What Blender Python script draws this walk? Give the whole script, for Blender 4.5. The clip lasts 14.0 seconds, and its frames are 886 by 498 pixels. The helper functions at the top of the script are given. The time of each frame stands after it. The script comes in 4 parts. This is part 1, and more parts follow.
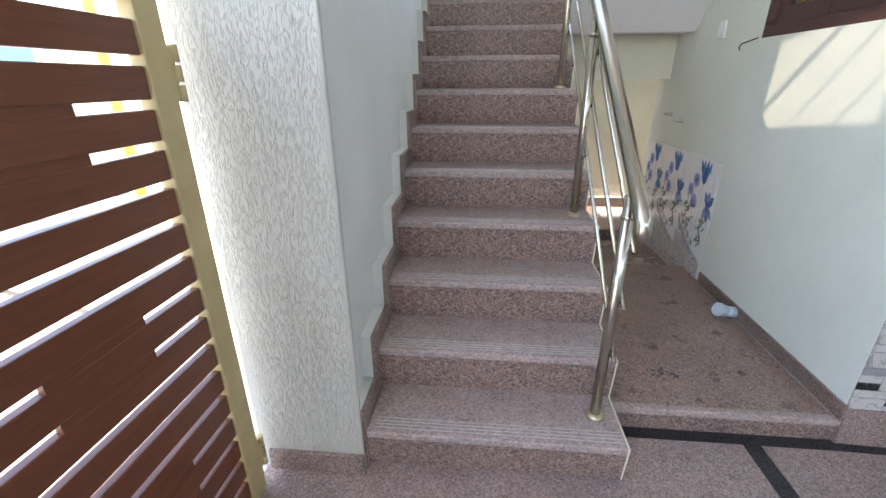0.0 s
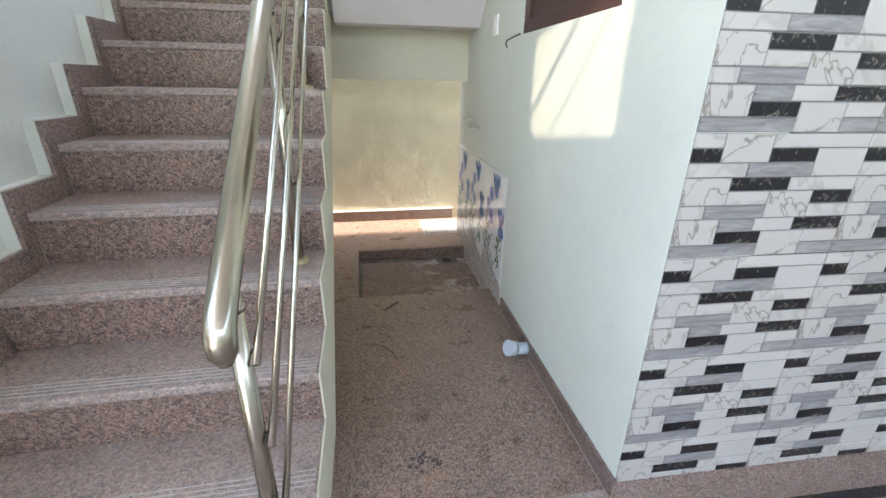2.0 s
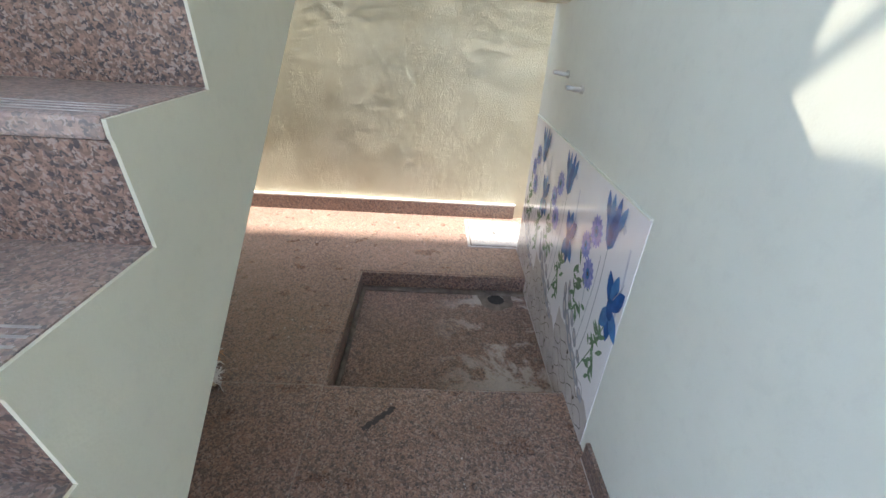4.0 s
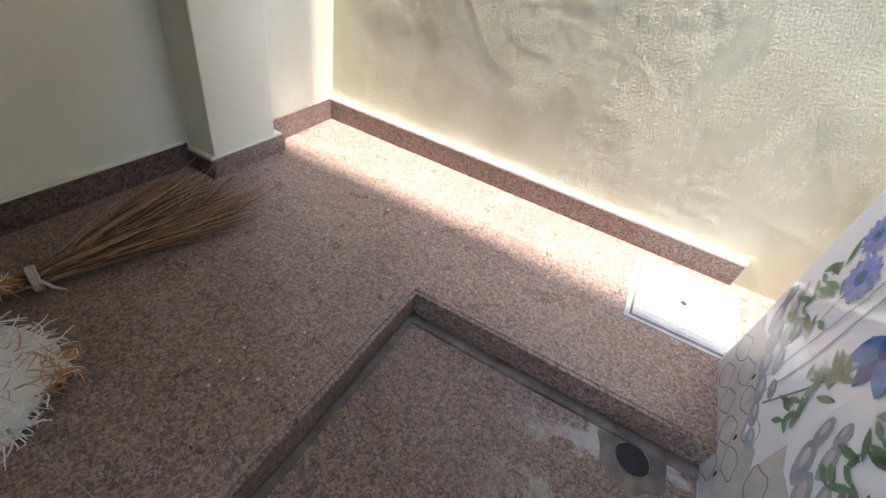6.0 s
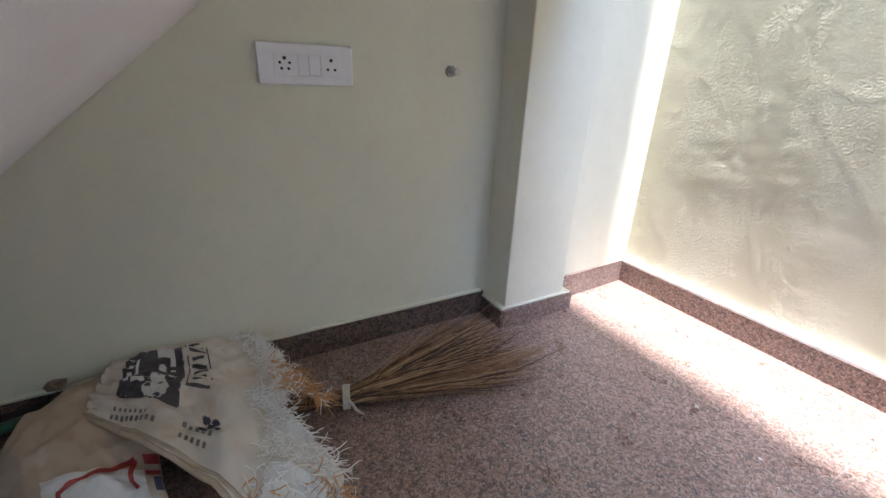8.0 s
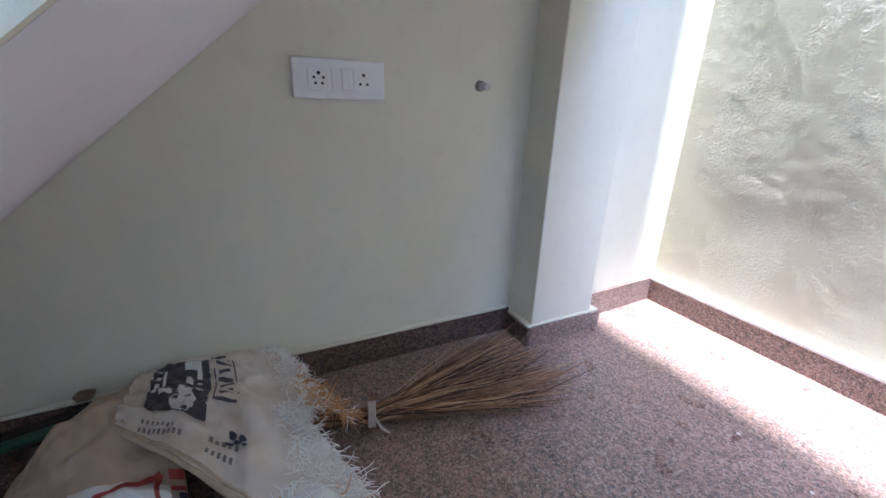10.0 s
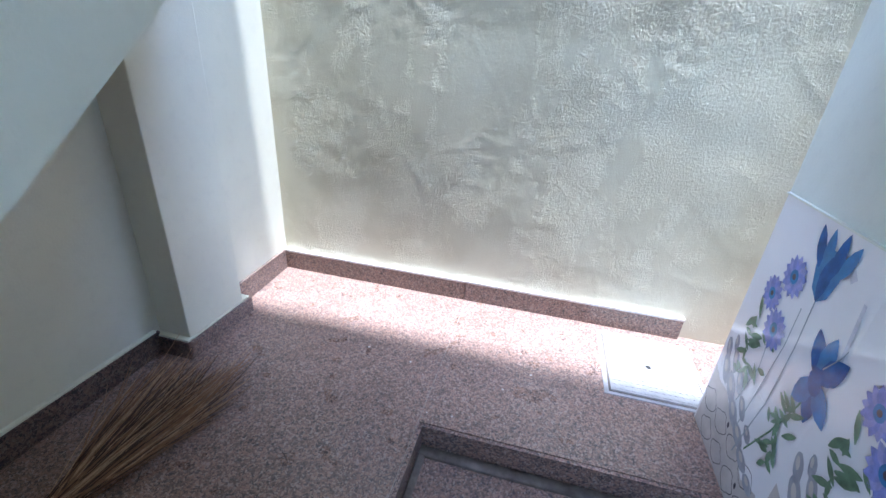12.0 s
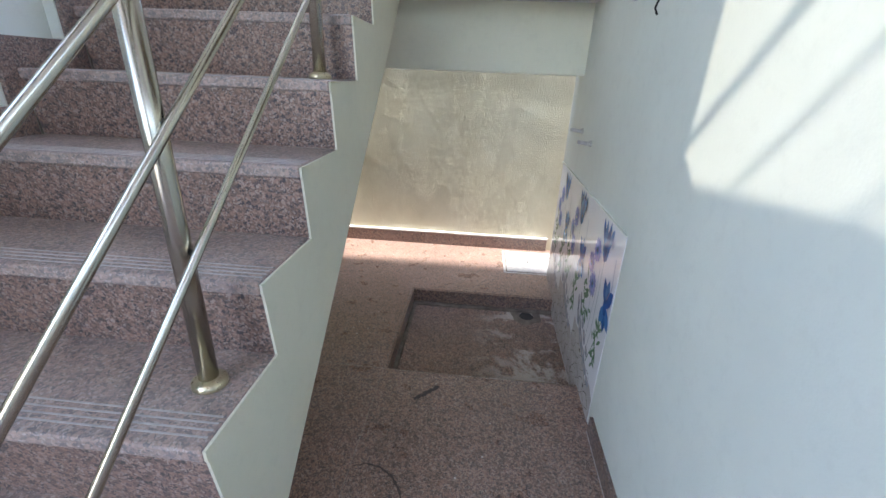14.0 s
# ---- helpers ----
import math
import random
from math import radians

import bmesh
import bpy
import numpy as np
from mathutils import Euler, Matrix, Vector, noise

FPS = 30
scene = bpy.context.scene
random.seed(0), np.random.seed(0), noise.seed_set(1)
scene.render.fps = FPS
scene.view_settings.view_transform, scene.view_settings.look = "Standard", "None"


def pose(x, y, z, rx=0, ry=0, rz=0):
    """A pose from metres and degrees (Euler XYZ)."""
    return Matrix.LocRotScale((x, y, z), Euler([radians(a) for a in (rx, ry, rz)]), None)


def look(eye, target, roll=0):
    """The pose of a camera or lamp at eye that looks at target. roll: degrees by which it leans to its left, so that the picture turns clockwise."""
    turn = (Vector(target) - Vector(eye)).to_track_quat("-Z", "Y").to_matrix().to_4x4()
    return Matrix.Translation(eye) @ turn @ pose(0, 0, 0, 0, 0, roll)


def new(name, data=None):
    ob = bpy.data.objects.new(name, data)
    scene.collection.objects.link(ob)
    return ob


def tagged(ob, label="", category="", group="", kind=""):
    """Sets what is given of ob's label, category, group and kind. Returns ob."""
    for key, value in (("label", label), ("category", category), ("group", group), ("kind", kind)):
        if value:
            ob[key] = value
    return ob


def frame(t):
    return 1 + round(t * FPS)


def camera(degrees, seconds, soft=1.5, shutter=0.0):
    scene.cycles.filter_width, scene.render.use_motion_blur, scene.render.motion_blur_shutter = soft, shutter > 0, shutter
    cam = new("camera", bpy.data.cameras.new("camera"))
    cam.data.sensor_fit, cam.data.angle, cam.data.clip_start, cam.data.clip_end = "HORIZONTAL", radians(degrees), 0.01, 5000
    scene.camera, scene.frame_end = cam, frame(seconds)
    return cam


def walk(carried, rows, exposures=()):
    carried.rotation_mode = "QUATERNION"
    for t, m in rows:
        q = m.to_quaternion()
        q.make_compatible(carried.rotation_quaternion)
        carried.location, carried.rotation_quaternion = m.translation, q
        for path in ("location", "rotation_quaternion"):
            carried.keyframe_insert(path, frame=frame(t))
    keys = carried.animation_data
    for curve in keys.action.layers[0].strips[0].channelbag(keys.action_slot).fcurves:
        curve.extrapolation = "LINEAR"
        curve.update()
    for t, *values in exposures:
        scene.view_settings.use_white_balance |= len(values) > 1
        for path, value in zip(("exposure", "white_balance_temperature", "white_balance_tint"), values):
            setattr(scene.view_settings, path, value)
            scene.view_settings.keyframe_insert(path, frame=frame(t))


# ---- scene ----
cam = camera(93.4, 14.0)
PATH = [
    (0, (0.329, -0.044, 1.383), (0.156, 1.801, 0.632), -0.3),
    (0.5, (0.371, -0.098, 1.366), (0.395, 1.723, 0.54), 1.3),
    (1, (0.671, 0.013, 1.36), (0.913, 1.837, 0.575), 1.5),
    (1.5, (0.905, 0.176, 1.383), (1.185, 2.008, 0.631), 0.1),
    (2, (1.037, 0.524, 1.373), (1.384, 2.347, 0.628), 0.9),
    (2.5, (1.181, 0.82, 1.342), (1.454, 2.649, 0.581), 1.7),
    (3, (1.292, 1.131, 1.341), (1.363, 2.957, 0.529), 1.8),
    (3.2, (1.297, 1.272, 1.332), (1.352, 3.092, 0.505), 2.4),
    (5.3, (1.227, 2.469, 1.182), (1.364, 4.084, 0.01), 6.7),
    (5.5, (1.238, 2.58, 1.181), (1.223, 4.18, -0.02), 9.1),
    (6, (1.303, 2.803, 0.999), (0.754, 4.278, -0.236), 12.8),
    (6.5, (1.296, 2.804, 0.98), (0.608, 4.197, -0.279), 8.3),
    (7, (1.247, 2.796, 1.001), (0.475, 4.23, -0.16), 6.9),
    (7.5, (1.119, 2.834, 0.978), (-0.158, 4.032, 0.011), 6.9),
    (8, (1.093, 2.827, 0.949), (-0.518, 3.739, 0.192), 2.2),
    (10.5, (1.058, 2.8, 0.937), (-0.617, 3.648, 0.248), 2.5),
    (11, (1.072, 2.807, 0.935), (-0.598, 3.654, 0.233), 3.8),
    (11.5, (1.122, 2.85, 1.024), (-0.19, 4.079, 0.147), 5.8),
    (12, (1.187, 2.704, 1.167), (0.785, 4.472, 0.323), 3.8),
    (12.5, (1.232, 2.416, 1.33), (1.211, 4.228, 0.483), 4.6),
    (13, (1.303, 2.044, 1.357), (1.258, 3.857, 0.513), 3.5),
    (13.5, (1.307, 1.773, 1.385), (1.16, 3.585, 0.55), 1.9),
    (14, (1.297, 1.343, 1.356), (1.155, 3.183, 0.587), 2.3),
]
walk(cam, [(t, look(eye, target, roll)) for t, eye, target, roll in PATH],
     exposures=[(0, 3.24, 7700, 16), (0.5, 3.54, 7700, 15), (1.5, 3.49, 7870, 13), (2.0, 3.54, 7870, 12), (3.0, 3.44, 7500, 13), (5.5, 3.85, 6950, 14), (6.5, 3.78, 6700, 13), (7.5, 4.03, 6500, 14), (8.2, 4.16, 6100, 17),
                (10.3, 4.21, 5600, 19), (11.0, 4.31, 5600, 19), (11.5, 4.06, 5500, 18), (12.0, 3.66, 5400, 14), (12.5, 3.61, 5600, 12), (13.0, 3.71, 6200, 14), (13.5, 3.71, 6500, 15), (14.0, 3.41, 6800, 14)])

# ---------- world, sun, exposure ----------
world = bpy.data.worlds.new("sky")
scene.world = world
world.use_nodes = True
wn = world.node_tree.nodes
sky = wn.new("ShaderNodeTexSky")
sky.sky_type = "NISHITA"
sky.sun_disc = False
sky.sun_elevation = radians(82)
sky.sun_rotation = radians(155)
wn["Background"].inputs["Strength"].default_value = 0.15
world.node_tree.links.new(sky.outputs[0], wn["Background"].inputs["Color"])

sun = new("sun", bpy.data.lights.new("sun", "SUN"))
sun.data.energy, sun.data.angle, sun.data.color = 1.25, radians(2.2), (1.0, 0.975, 0.93)
sun.matrix_world = look((0, 0, 12), (-0.13, 0.03, 11))


# unseen lamp, added: its narrow beam makes the reflected-sun patch on the house wall
glint = new("reflected_sun_standin", bpy.data.lights.new("reflected_sun_standin", "AREA"))
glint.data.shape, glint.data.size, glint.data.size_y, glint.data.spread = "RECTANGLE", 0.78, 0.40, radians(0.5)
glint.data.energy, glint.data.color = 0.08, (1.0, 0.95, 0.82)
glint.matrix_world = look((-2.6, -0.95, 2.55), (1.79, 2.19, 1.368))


# ---------- materials ----------
def mat(name, rough=0.6, metal=0.0, spec=0.5):
    m = bpy.data.materials.new(name)
    m.use_nodes = True
    b = m.node_tree.nodes["Principled BSDF"]
    b.inputs["Roughness"].default_value = rough
    b.inputs["Metallic"].default_value = metal
    b.inputs["Specular IOR Level"].default_value = spec
    return m, m.node_tree.nodes, m.node_tree.links, b


def coords(n, l, scale=(1, 1, 1), obj=False):
    """World-sized coordinates: all meshes are built in metres."""
    tc = n.new("ShaderNodeTexCoord")
    mp = n.new("ShaderNodeMapping")
    mp.inputs["Scale"].default_value = scale
    l.new(tc.outputs["Object"], mp.inputs["Vector"])
    return mp.outputs["Vector"]


def tex_noise(n, l, vec, scale, detail=4.0, rough=0.55, distort=0.0):
    t = n.new("ShaderNodeTexNoise")
    t.inputs["Scale"].default_value = scale
    t.inputs["Detail"].default_value = detail
    t.inputs["Roughness"].default_value = rough
    t.inputs["Distortion"].default_value = distort
    l.new(vec, t.inputs["Vector"])
    return t.outputs["Fac"]


def ramp(n, l, fac, stops, mode="LINEAR"):
    r = n.new("ShaderNodeValToRGB")
    r.color_ramp.interpolation = mode
    e = r.color_ramp.elements
    while len(e) < len(stops):
        e.new(0.5)
    for el, (p, c) in zip(e, stops):
        el.position = p
        el.color = (*c, 1) if len(c) == 3 else c
    l.new(fac, r.inputs["Fac"])
    return r.outputs["Color"]


def mix(n, l, fac, a, b, mode="MIX"):
    m = n.new("ShaderNodeMix")
    m.data_type, m.blend_type = "RGBA", mode
    for sock, v in ((m.inputs["Factor"], fac), (m.inputs["A"], a), (m.inputs["B"], b)):
        if isinstance(v, (int, float)):
            sock.default_value = v
        elif isinstance(v, tuple):
            sock.default_value = (*v, 1)
        else:
            l.new(v, sock)
    return m.outputs["Result"]


def bump(n, l, b, height, strength=0.3, dist=0.01):
    u = n.new("ShaderNodeBump")
    u.inputs["Strength"].default_value = strength
    u.inputs["Distance"].default_value = dist
    l.new(height, u.inputs["Height"])
    l.new(u.outputs["Normal"], b.inputs["Normal"])


def grey(v):
    return (v, v, v)


def granite(name, dust=0.0, tone=1.0, rough=0.35, stain=0.0, side=None, crystal=1.0, grain=210, film=(0.50, 0.45, 0.43)):
    """Speckled pink-brown granite: coarse grains, dark flecks, and a film of dust."""
    m, n, l, b = mat(name, rough)
    v = coords(n, l)
    nz = n.new("ShaderNodeTexNoise")
    nz.inputs["Scale"].default_value, nz.inputs["Detail"].default_value = 110, 2
    l.new(v, nz.inputs["Vector"])
    wob = mix(n, l, 0.008, v, nz.outputs["Color"], "LINEAR_LIGHT")
    cells = []
    for scale in (grain, grain * 0.5):
        vo = n.new("ShaderNodeTexVoronoi")
        vo.inputs["Scale"].default_value = scale
        l.new(wob, vo.inputs["Vector"])
        sep = n.new("ShaderNodeSeparateColor")
        l.new(vo.outputs["Color"], sep.inputs[0])
        cells.append(sep)
    sep = cells[0]
    t = tone
    c = ramp(n, l, sep.outputs[0], [
        (0.0, (0.030 * t, 0.027 * t, 0.032 * t)), (0.17, (0.060 * t, 0.048 * t, 0.048 * t)), (0.27, (0.155 * t, 0.092 * t, 0.072 * t)), (0.55, (0.25 * t, 0.150 * t, 0.115 * t)),
        (0.74, (0.34 * t, 0.205 * t, 0.155 * t)), (0.88, (0.40 * t, 0.315 * t, 0.275 * t)), (1.0, (0.30 * t, 0.235 * t, 0.21 * t))])
    dark = ramp(n, l, cells[1].outputs[1], [(0.80, grey(0)), (0.86, grey(0.75 * crystal))])
    c = mix(n, l, dark, c, (0.040 * t, 0.036 * t, 0.043 * t))
    pink = ramp(n, l, cells[1].outputs[2], [(0.80, grey(0)), (0.90, grey(0.55 * crystal))])
    c = mix(n, l, pink, c, (0.42 * t, 0.25 * t, 0.185 * t))
    cloud = ramp(n, l, tex_noise(n, l, v, 3.5, 4, 0.55), [(0.25, grey(0.82)), (0.75, grey(1.16))])
    c = mix(n, l, 0.9, c, cloud, "MULTIPLY")
    if dust:
        d = ramp(n, l, tex_noise(n, l, v, 7.0, 6, 0.65), [(0.25, grey(dust * 0.55)), (0.75, grey(min(1, dust * 1.3)))])
        c = mix(n, l, d, c, film)
    if stain:
        s = ramp(n, l, tex_noise(n, l, v, 4.5, 8, 0.7, 0.4), [(0.50 if side else 0.53, grey(0)), (0.56 if side else 0.68, grey(stain))])
        if side:                      # cement wash towards the wall with the drain
            xyz, mr = n.new("ShaderNodeSeparateXYZ"), n.new("ShaderNodeMapRange")
            l.new(v, xyz.inputs[0])
            l.new(xyz.outputs["X"], mr.inputs["Value"])
            mr.inputs["From Min"].default_value, mr.inputs["From Max"].default_value = side
            s = mix(n, l, 1.0, s, mr.outputs["Result"], "MULTIPLY")
        c = mix(n, l, s, c, (0.52, 0.49, 0.46) if side else (0.40, 0.37, 0.35))
    l.new(c, b.inputs["Base Color"])
    rr = ramp(n, l, tex_noise(n, l, v, 9, 5), [(0.3, grey(max(0.12, rough - 0.03))), (0.7, grey(min(1, rough + 0.16)))])
    l.new(rr, b.inputs["Roughness"])
    bump(n, l, b, sep.outputs[0], 0.06, 0.002)
    return m


def plaster(name, col, warm=None, bumpy=0.12, scale=40, rough=0.7, dirt=0.12):
    """Painted plaster: trowel waves, fine grain, faint grime."""
    m, n, l, b = mat(name, rough, 0, 0.35)
    v = coords(n, l)
    big = ramp(n, l, tex_noise(n, l, v, 1.6, 5, 0.6), [(0.3, tuple(x * (1 - dirt) for x in col)), (0.7, col)])
    spots = ramp(n, l, tex_noise(n, l, v, 24, 6, 0.7), [(0.34, grey(0.94)), (0.48, grey(1.0))])
    c = mix(n, l, 0.6, big, spots, "MULTIPLY")
    l.new(c, b.inputs["Base Color"])
    h = mix(n, l, 0.4, tex_noise(n, l, v, 6, 4), tex_noise(n, l, v, scale * 4, 4))
    bump(n, l, b, h, bumpy, 0.01)
    return m


def flat(name, col, rough=0.5, metal=0.0, var=0.15, scale=20.0, spec=0.5, bumps=0.05):
    m, n, l, b = mat(name, rough, metal, spec)
    v = coords(n, l)
    f = tex_noise(n, l, v, scale, 5, 0.6)
    c = ramp(n, l, f, [(0.3, tuple(x * (1 - var) for x in col)), (0.7, tuple(min(1, x * (1 + var * 0.5)) for x in col))])
    l.new(c, b.inputs["Base Color"])
    rr = ramp(n, l, tex_noise(n, l, v, scale * 3, 4), [(0.3, grey(max(0.05, rough - 0.08))), (0.7, grey(min(1, rough + 0.1)))])
    l.new(rr, b.inputs["Roughness"])
    if bumps:
        bump(n, l, b, tex_noise(n, l, v, scale * 6, 3), bumps, 0.002)
    return m


M_FLOOR = granite("granite_floor", dust=0.20, tone=1.02, rough=0.27, crystal=0.7, grain=235, film=(0.32, 0.245, 0.205))
M_YARD = granite("granite_yard", dust=0.22, tone=0.95, rough=0.45, crystal=0.6, grain=240)
M_TREAD = granite("granite_tread", dust=0.36, tone=1.15, rough=0.42, crystal=0.8)
M_RISER = granite("granite_riser", dust=0.05, tone=0.95, rough=0.3, crystal=0.65)
M_SKIRT = granite("granite_skirting", dust=0.12, tone=0.95, rough=0.35, crystal=0.5, grain=250)
M_SKIRT_S = granite("granite_skirting_grey", dust=0.10, tone=0.72, rough=0.35, crystal=0.5, grain=250)
# same skirting granite at half tone: shade under the stair put into the colour
M_SKIRT_SHADE = granite("granite_skirting_shaded", dust=0.03, tone=0.5, rough=0.3)
M_BASIN = granite("granite_basin", dust=0.15, tone=0.82, crystal=0.8, grain=235, film=(0.32, 0.245, 0.205), rough=0.5, stain=0.75, side=(1.30, 1.60))
M_BLACK = flat("black_granite", (0.022, 0.022, 0.025), 0.3, 0, 0.4, 60)
M_WALL = plaster("pale_paint", (0.71, 0.75, 0.69), bumpy=0.10)
M_STAIRW = plaster("neutral_paint", (0.70, 0.715, 0.655), bumpy=0.10)
M_CREAM = plaster("cream_paint", (0.75, 0.735, 0.595), bumpy=0.15)
M_SOFFIT = plaster("white_soffit", (0.80, 0.79, 0.81), bumpy=0.08)
M_STEEL, _n, _l, _b = mat("brushed_steel", 0.2, 1.0)
_b.inputs["Base Color"].default_value = (0.50, 0.465, 0.39, 1)
_v = coords(_n, _l)
_l.new(ramp(_n, _l, tex_noise(_n, _l, _v, 7, 2), [(0.3, grey(0.22)), (0.7, grey(0.27))]), _b.inputs["Roughness"])
M_BRASS = flat("worn_brass_base", (0.62, 0.55, 0.38), 0.32, 1.0, 0.2, 60)
M_WHITE = flat("white_plastic", (0.80, 0.80, 0.80), 0.35, 0, 0.04, 15)
M_GROUT = flat("white_cement_line", (0.72, 0.70, 0.68), 0.8, 0, 0.25, 30)
M_JOINT = flat("grey_cement_joint", (0.50, 0.47, 0.45), 0.8, 0, 0.3, 30)
M_SEAM = flat("filled_floor_seam", (0.34, 0.30, 0.27), 0.8, 0, 0.4, 40)
M_DARK = flat("dark_hollow", (0.02, 0.02, 0.02), 0.8)
M_GATE = flat("ochre_gate_paint", (0.50, 0.40, 0.20), 0.45, 0, 0.12, 12)
M_FILLET = flat("dirty_cement", (0.17, 0.145, 0.125), 0.85, 0, 0.5, 18, bumps=0.4)
M_CONCRETE = flat("worn_cement", (0.34, 0.32, 0.29), 0.85, 0, 0.4, 14, bumps=0.4)


def wood_mat(name, col, rough=0.4):
    m, n, l, b = mat(name, rough)
    v = coords(n, l, (1.0, 1.0, 1.0))
    w = n.new("ShaderNodeMapping")
    w.inputs["Scale"].default_value = (3, 3, 60)
    l.new(v, w.inputs["Vector"])
    f = tex_noise(n, l, w.outputs["Vector"], 2.0, 6, 0.6, 0.6)
    l.new(ramp(n, l, f, [(0.3, tuple(x * 0.78 for x in col)), (0.7, tuple(x * 1.12 for x in col))]), b.inputs["Base Color"])
    bump(n, l, b, f, 0.1, 0.002)
    return m


M_SLAT = wood_mat("brown_slat", (0.165, 0.052, 0.024), 0.30)
M_SHUTTER = wood_mat("shutter_brown", (0.078, 0.036, 0.032), 0.45)

# heavy drag-textured wall coat: long upright creases
M_DRAG, _n, _l, _b = mat("drag_textured_coat", 0.8, 0, 0.3)
_v = coords(_n, _l, (1, 1, 0.20))
_h = tex_noise(_n, _l, _v, 115, 4, 0.65, 0.12)
_f = tex_noise(_n, _l, coords(_n, _l, (1, 1, 0.7)), 110, 4, 0.6)
_l.new(ramp(_n, _l, tex_noise(_n, _l, _v, 12, 5), [(0.3, (0.46, 0.45, 0.385)), (0.7, (0.53, 0.52, 0.455))]), _b.inputs["Base Color"])
bump(_n, _l, _b, mix(_n, _l, 0.35, ramp(_n, _l, _h, [(0.445, grey(1)), (0.475, grey(0.1)), (0.485, grey(0.1)), (0.515, grey(1))]), _f), 0.75, 0.0040)

# rough hand-trowelled boundary wall with a slight sheen
M_ROUGH, _n, _l, _b = mat("trowelled_gold_cream_paint", 0.34, 0, 0.6)
_v = coords(_n, _l)
_l.new(ramp(_n, _l, tex_noise(_n, _l, _v, 3, 6, 0.6), [(0.3, (0.52, 0.49, 0.36)), (0.7, (0.62, 0.60, 0.47))]), _b.inputs["Base Color"])
_area = ramp(_n, _l, tex_noise(_n, _l, coords(_n, _l, (1, 1, 0.55)), 4.2, 5, 0.62), [(0.46, grey(0.0)), (0.53, grey(1.0))])
_crust = tex_noise(_n, _l, _v, 125, 5, 0.62)
bump(_n, _l, _b, mix(_n, _l, _area, mix(_n, _l, 0.85, _crust, grey(0.45)), _crust), 0.85, 0.008)


# ---------- mesh helpers ----------
def box(bm, x0, x1, y0, y1, z0, z1, bev=0.0):
    r = bmesh.ops.create_cube(bm, size=1)
    bmesh.ops.scale(bm, verts=r["verts"], vec=(x1 - x0, y1 - y0, z1 - z0))
    bmesh.ops.translate(bm, verts=r["verts"], vec=((x0 + x1) / 2, (y0 + y1) / 2, (z0 + z1) / 2))
    if bev:
        es = list({e for v in r["verts"] for e in v.link_edges})
        bmesh.ops.bevel(bm, geom=es, offset=bev, segments=2, affect="EDGES", profile=0.5)
    return bm


def prism_x(bm, pts, x0, x1):
    """A solid from an outline of (y, z) points, drawn out along x."""
    a = [bm.verts.new((x0, y, z)) for y, z in pts]
    b = [bm.verts.new((x1, y, z)) for y, z in pts]
    bm.faces.new(a)
    bm.faces.new(b[::-1])
    k = len(pts)
    for i in range(k):
        bm.faces.new((a[i], b[i], b[(i + 1) % k], a[(i + 1) % k]))
    bmesh.ops.recalc_face_normals(bm, faces=bm.faces)
    return bm


def tube(bm, path, r, seg=14, cap=True):
    """A round bar along a list of points; r is a number or one radius a point."""
    path = [Vector(p) for p in path]
    rs = r if isinstance(r, (list, tuple)) else [r] * len(path)
    rings = []
    up = None
    for i, p in enumerate(path):
        d = (path[min(i + 1, len(path) - 1)] - path[max(i - 1, 0)]).normalized()
        if up is None:
            up = d.orthogonal().normalized()
        up = (up - d * up.dot(d)).normalized()
        s = d.cross(up)
        rings.append([bm.verts.new(p + rs[i] * (math.cos(2 * math.pi * k / seg) * up + math.sin(2 * math.pi * k / seg) * s)) for k in range(seg)])
    for a, b in zip(rings, rings[1:]):
        for k in range(seg):
            bm.faces.new((a[k], a[(k + 1) % seg], b[(k + 1) % seg], b[k])).smooth = True
    if cap:
        bm.faces.new(rings[0][::-1])
        bm.faces.new(rings[-1])
    return bm


def lathe(bm, base, profile, seg=24):
    """Rings of (radius, height) turned round the upright through base."""
    b = Vector(base)
    rings = [[bm.verts.new(b + Vector((r * math.cos(2 * math.pi * k / seg), r * math.sin(2 * math.pi * k / seg), h))) for k in range(seg)] for r, h in profile]
    for p, q in zip(rings, rings[1:]):
        for k in range(seg):
            bm.faces.new((p[k], p[(k + 1) % seg], q[(k + 1) % seg], q[k])).smooth = True
    bm.faces.new(rings[0][::-1])
    bm.faces.new(rings[-1])
    return bm


def mesh_of(name, bm, *mats):
    me = bpy.data.meshes.new(name)
    bm.to_mesh(me)
    bm.free()
    for m in mats:
        me.materials.append(m)
    return me


def part(name, bm, material, parent=None, label=""):
    """Links a bmesh as one mesh object, under a thing or a part when one is given."""
    mats = material if isinstance(material, (list, tuple)) else [material]
    ob = new(name, mesh_of(name, bm, *mats))
    if parent is not None:
        ob.parent = parent
    if label:
        tagged(ob, label)
    return ob


def shared(name, me, parent, x=0, y=0, z=0):
    ob = new(name, me)
    ob.parent = parent
    ob.location = (x, y, z)
    return ob


def B():
    return bmesh.new()


def setting(name, bm, material, label, category):
    return tagged(part(name, bm, material), label, category, kind="structure")


def thing(name, label, category, group=""):
    return tagged(new(name), label, category, group)


# ---------- plan ----------
SKEW = -0.034                                  # the house wall runs slightly askew to the stair
YARD = 0.022                                   # yard level
RISE, GOING, NOSE1 = 0.19, 0.2432, 1.090      # steps
SX0, SX1 = -0.066, 0.874                       # stair, from wall skirting to open side
PLAT = 0.132                                   # utility floor above the yard
RW = 1.803                                     # face of the house wall
BACK = 4.376                                    # face of the boundary wall
PFRONT = 1.372                                 # front of the utility floor
CORNER = 3.917                                 # far end of the house wall
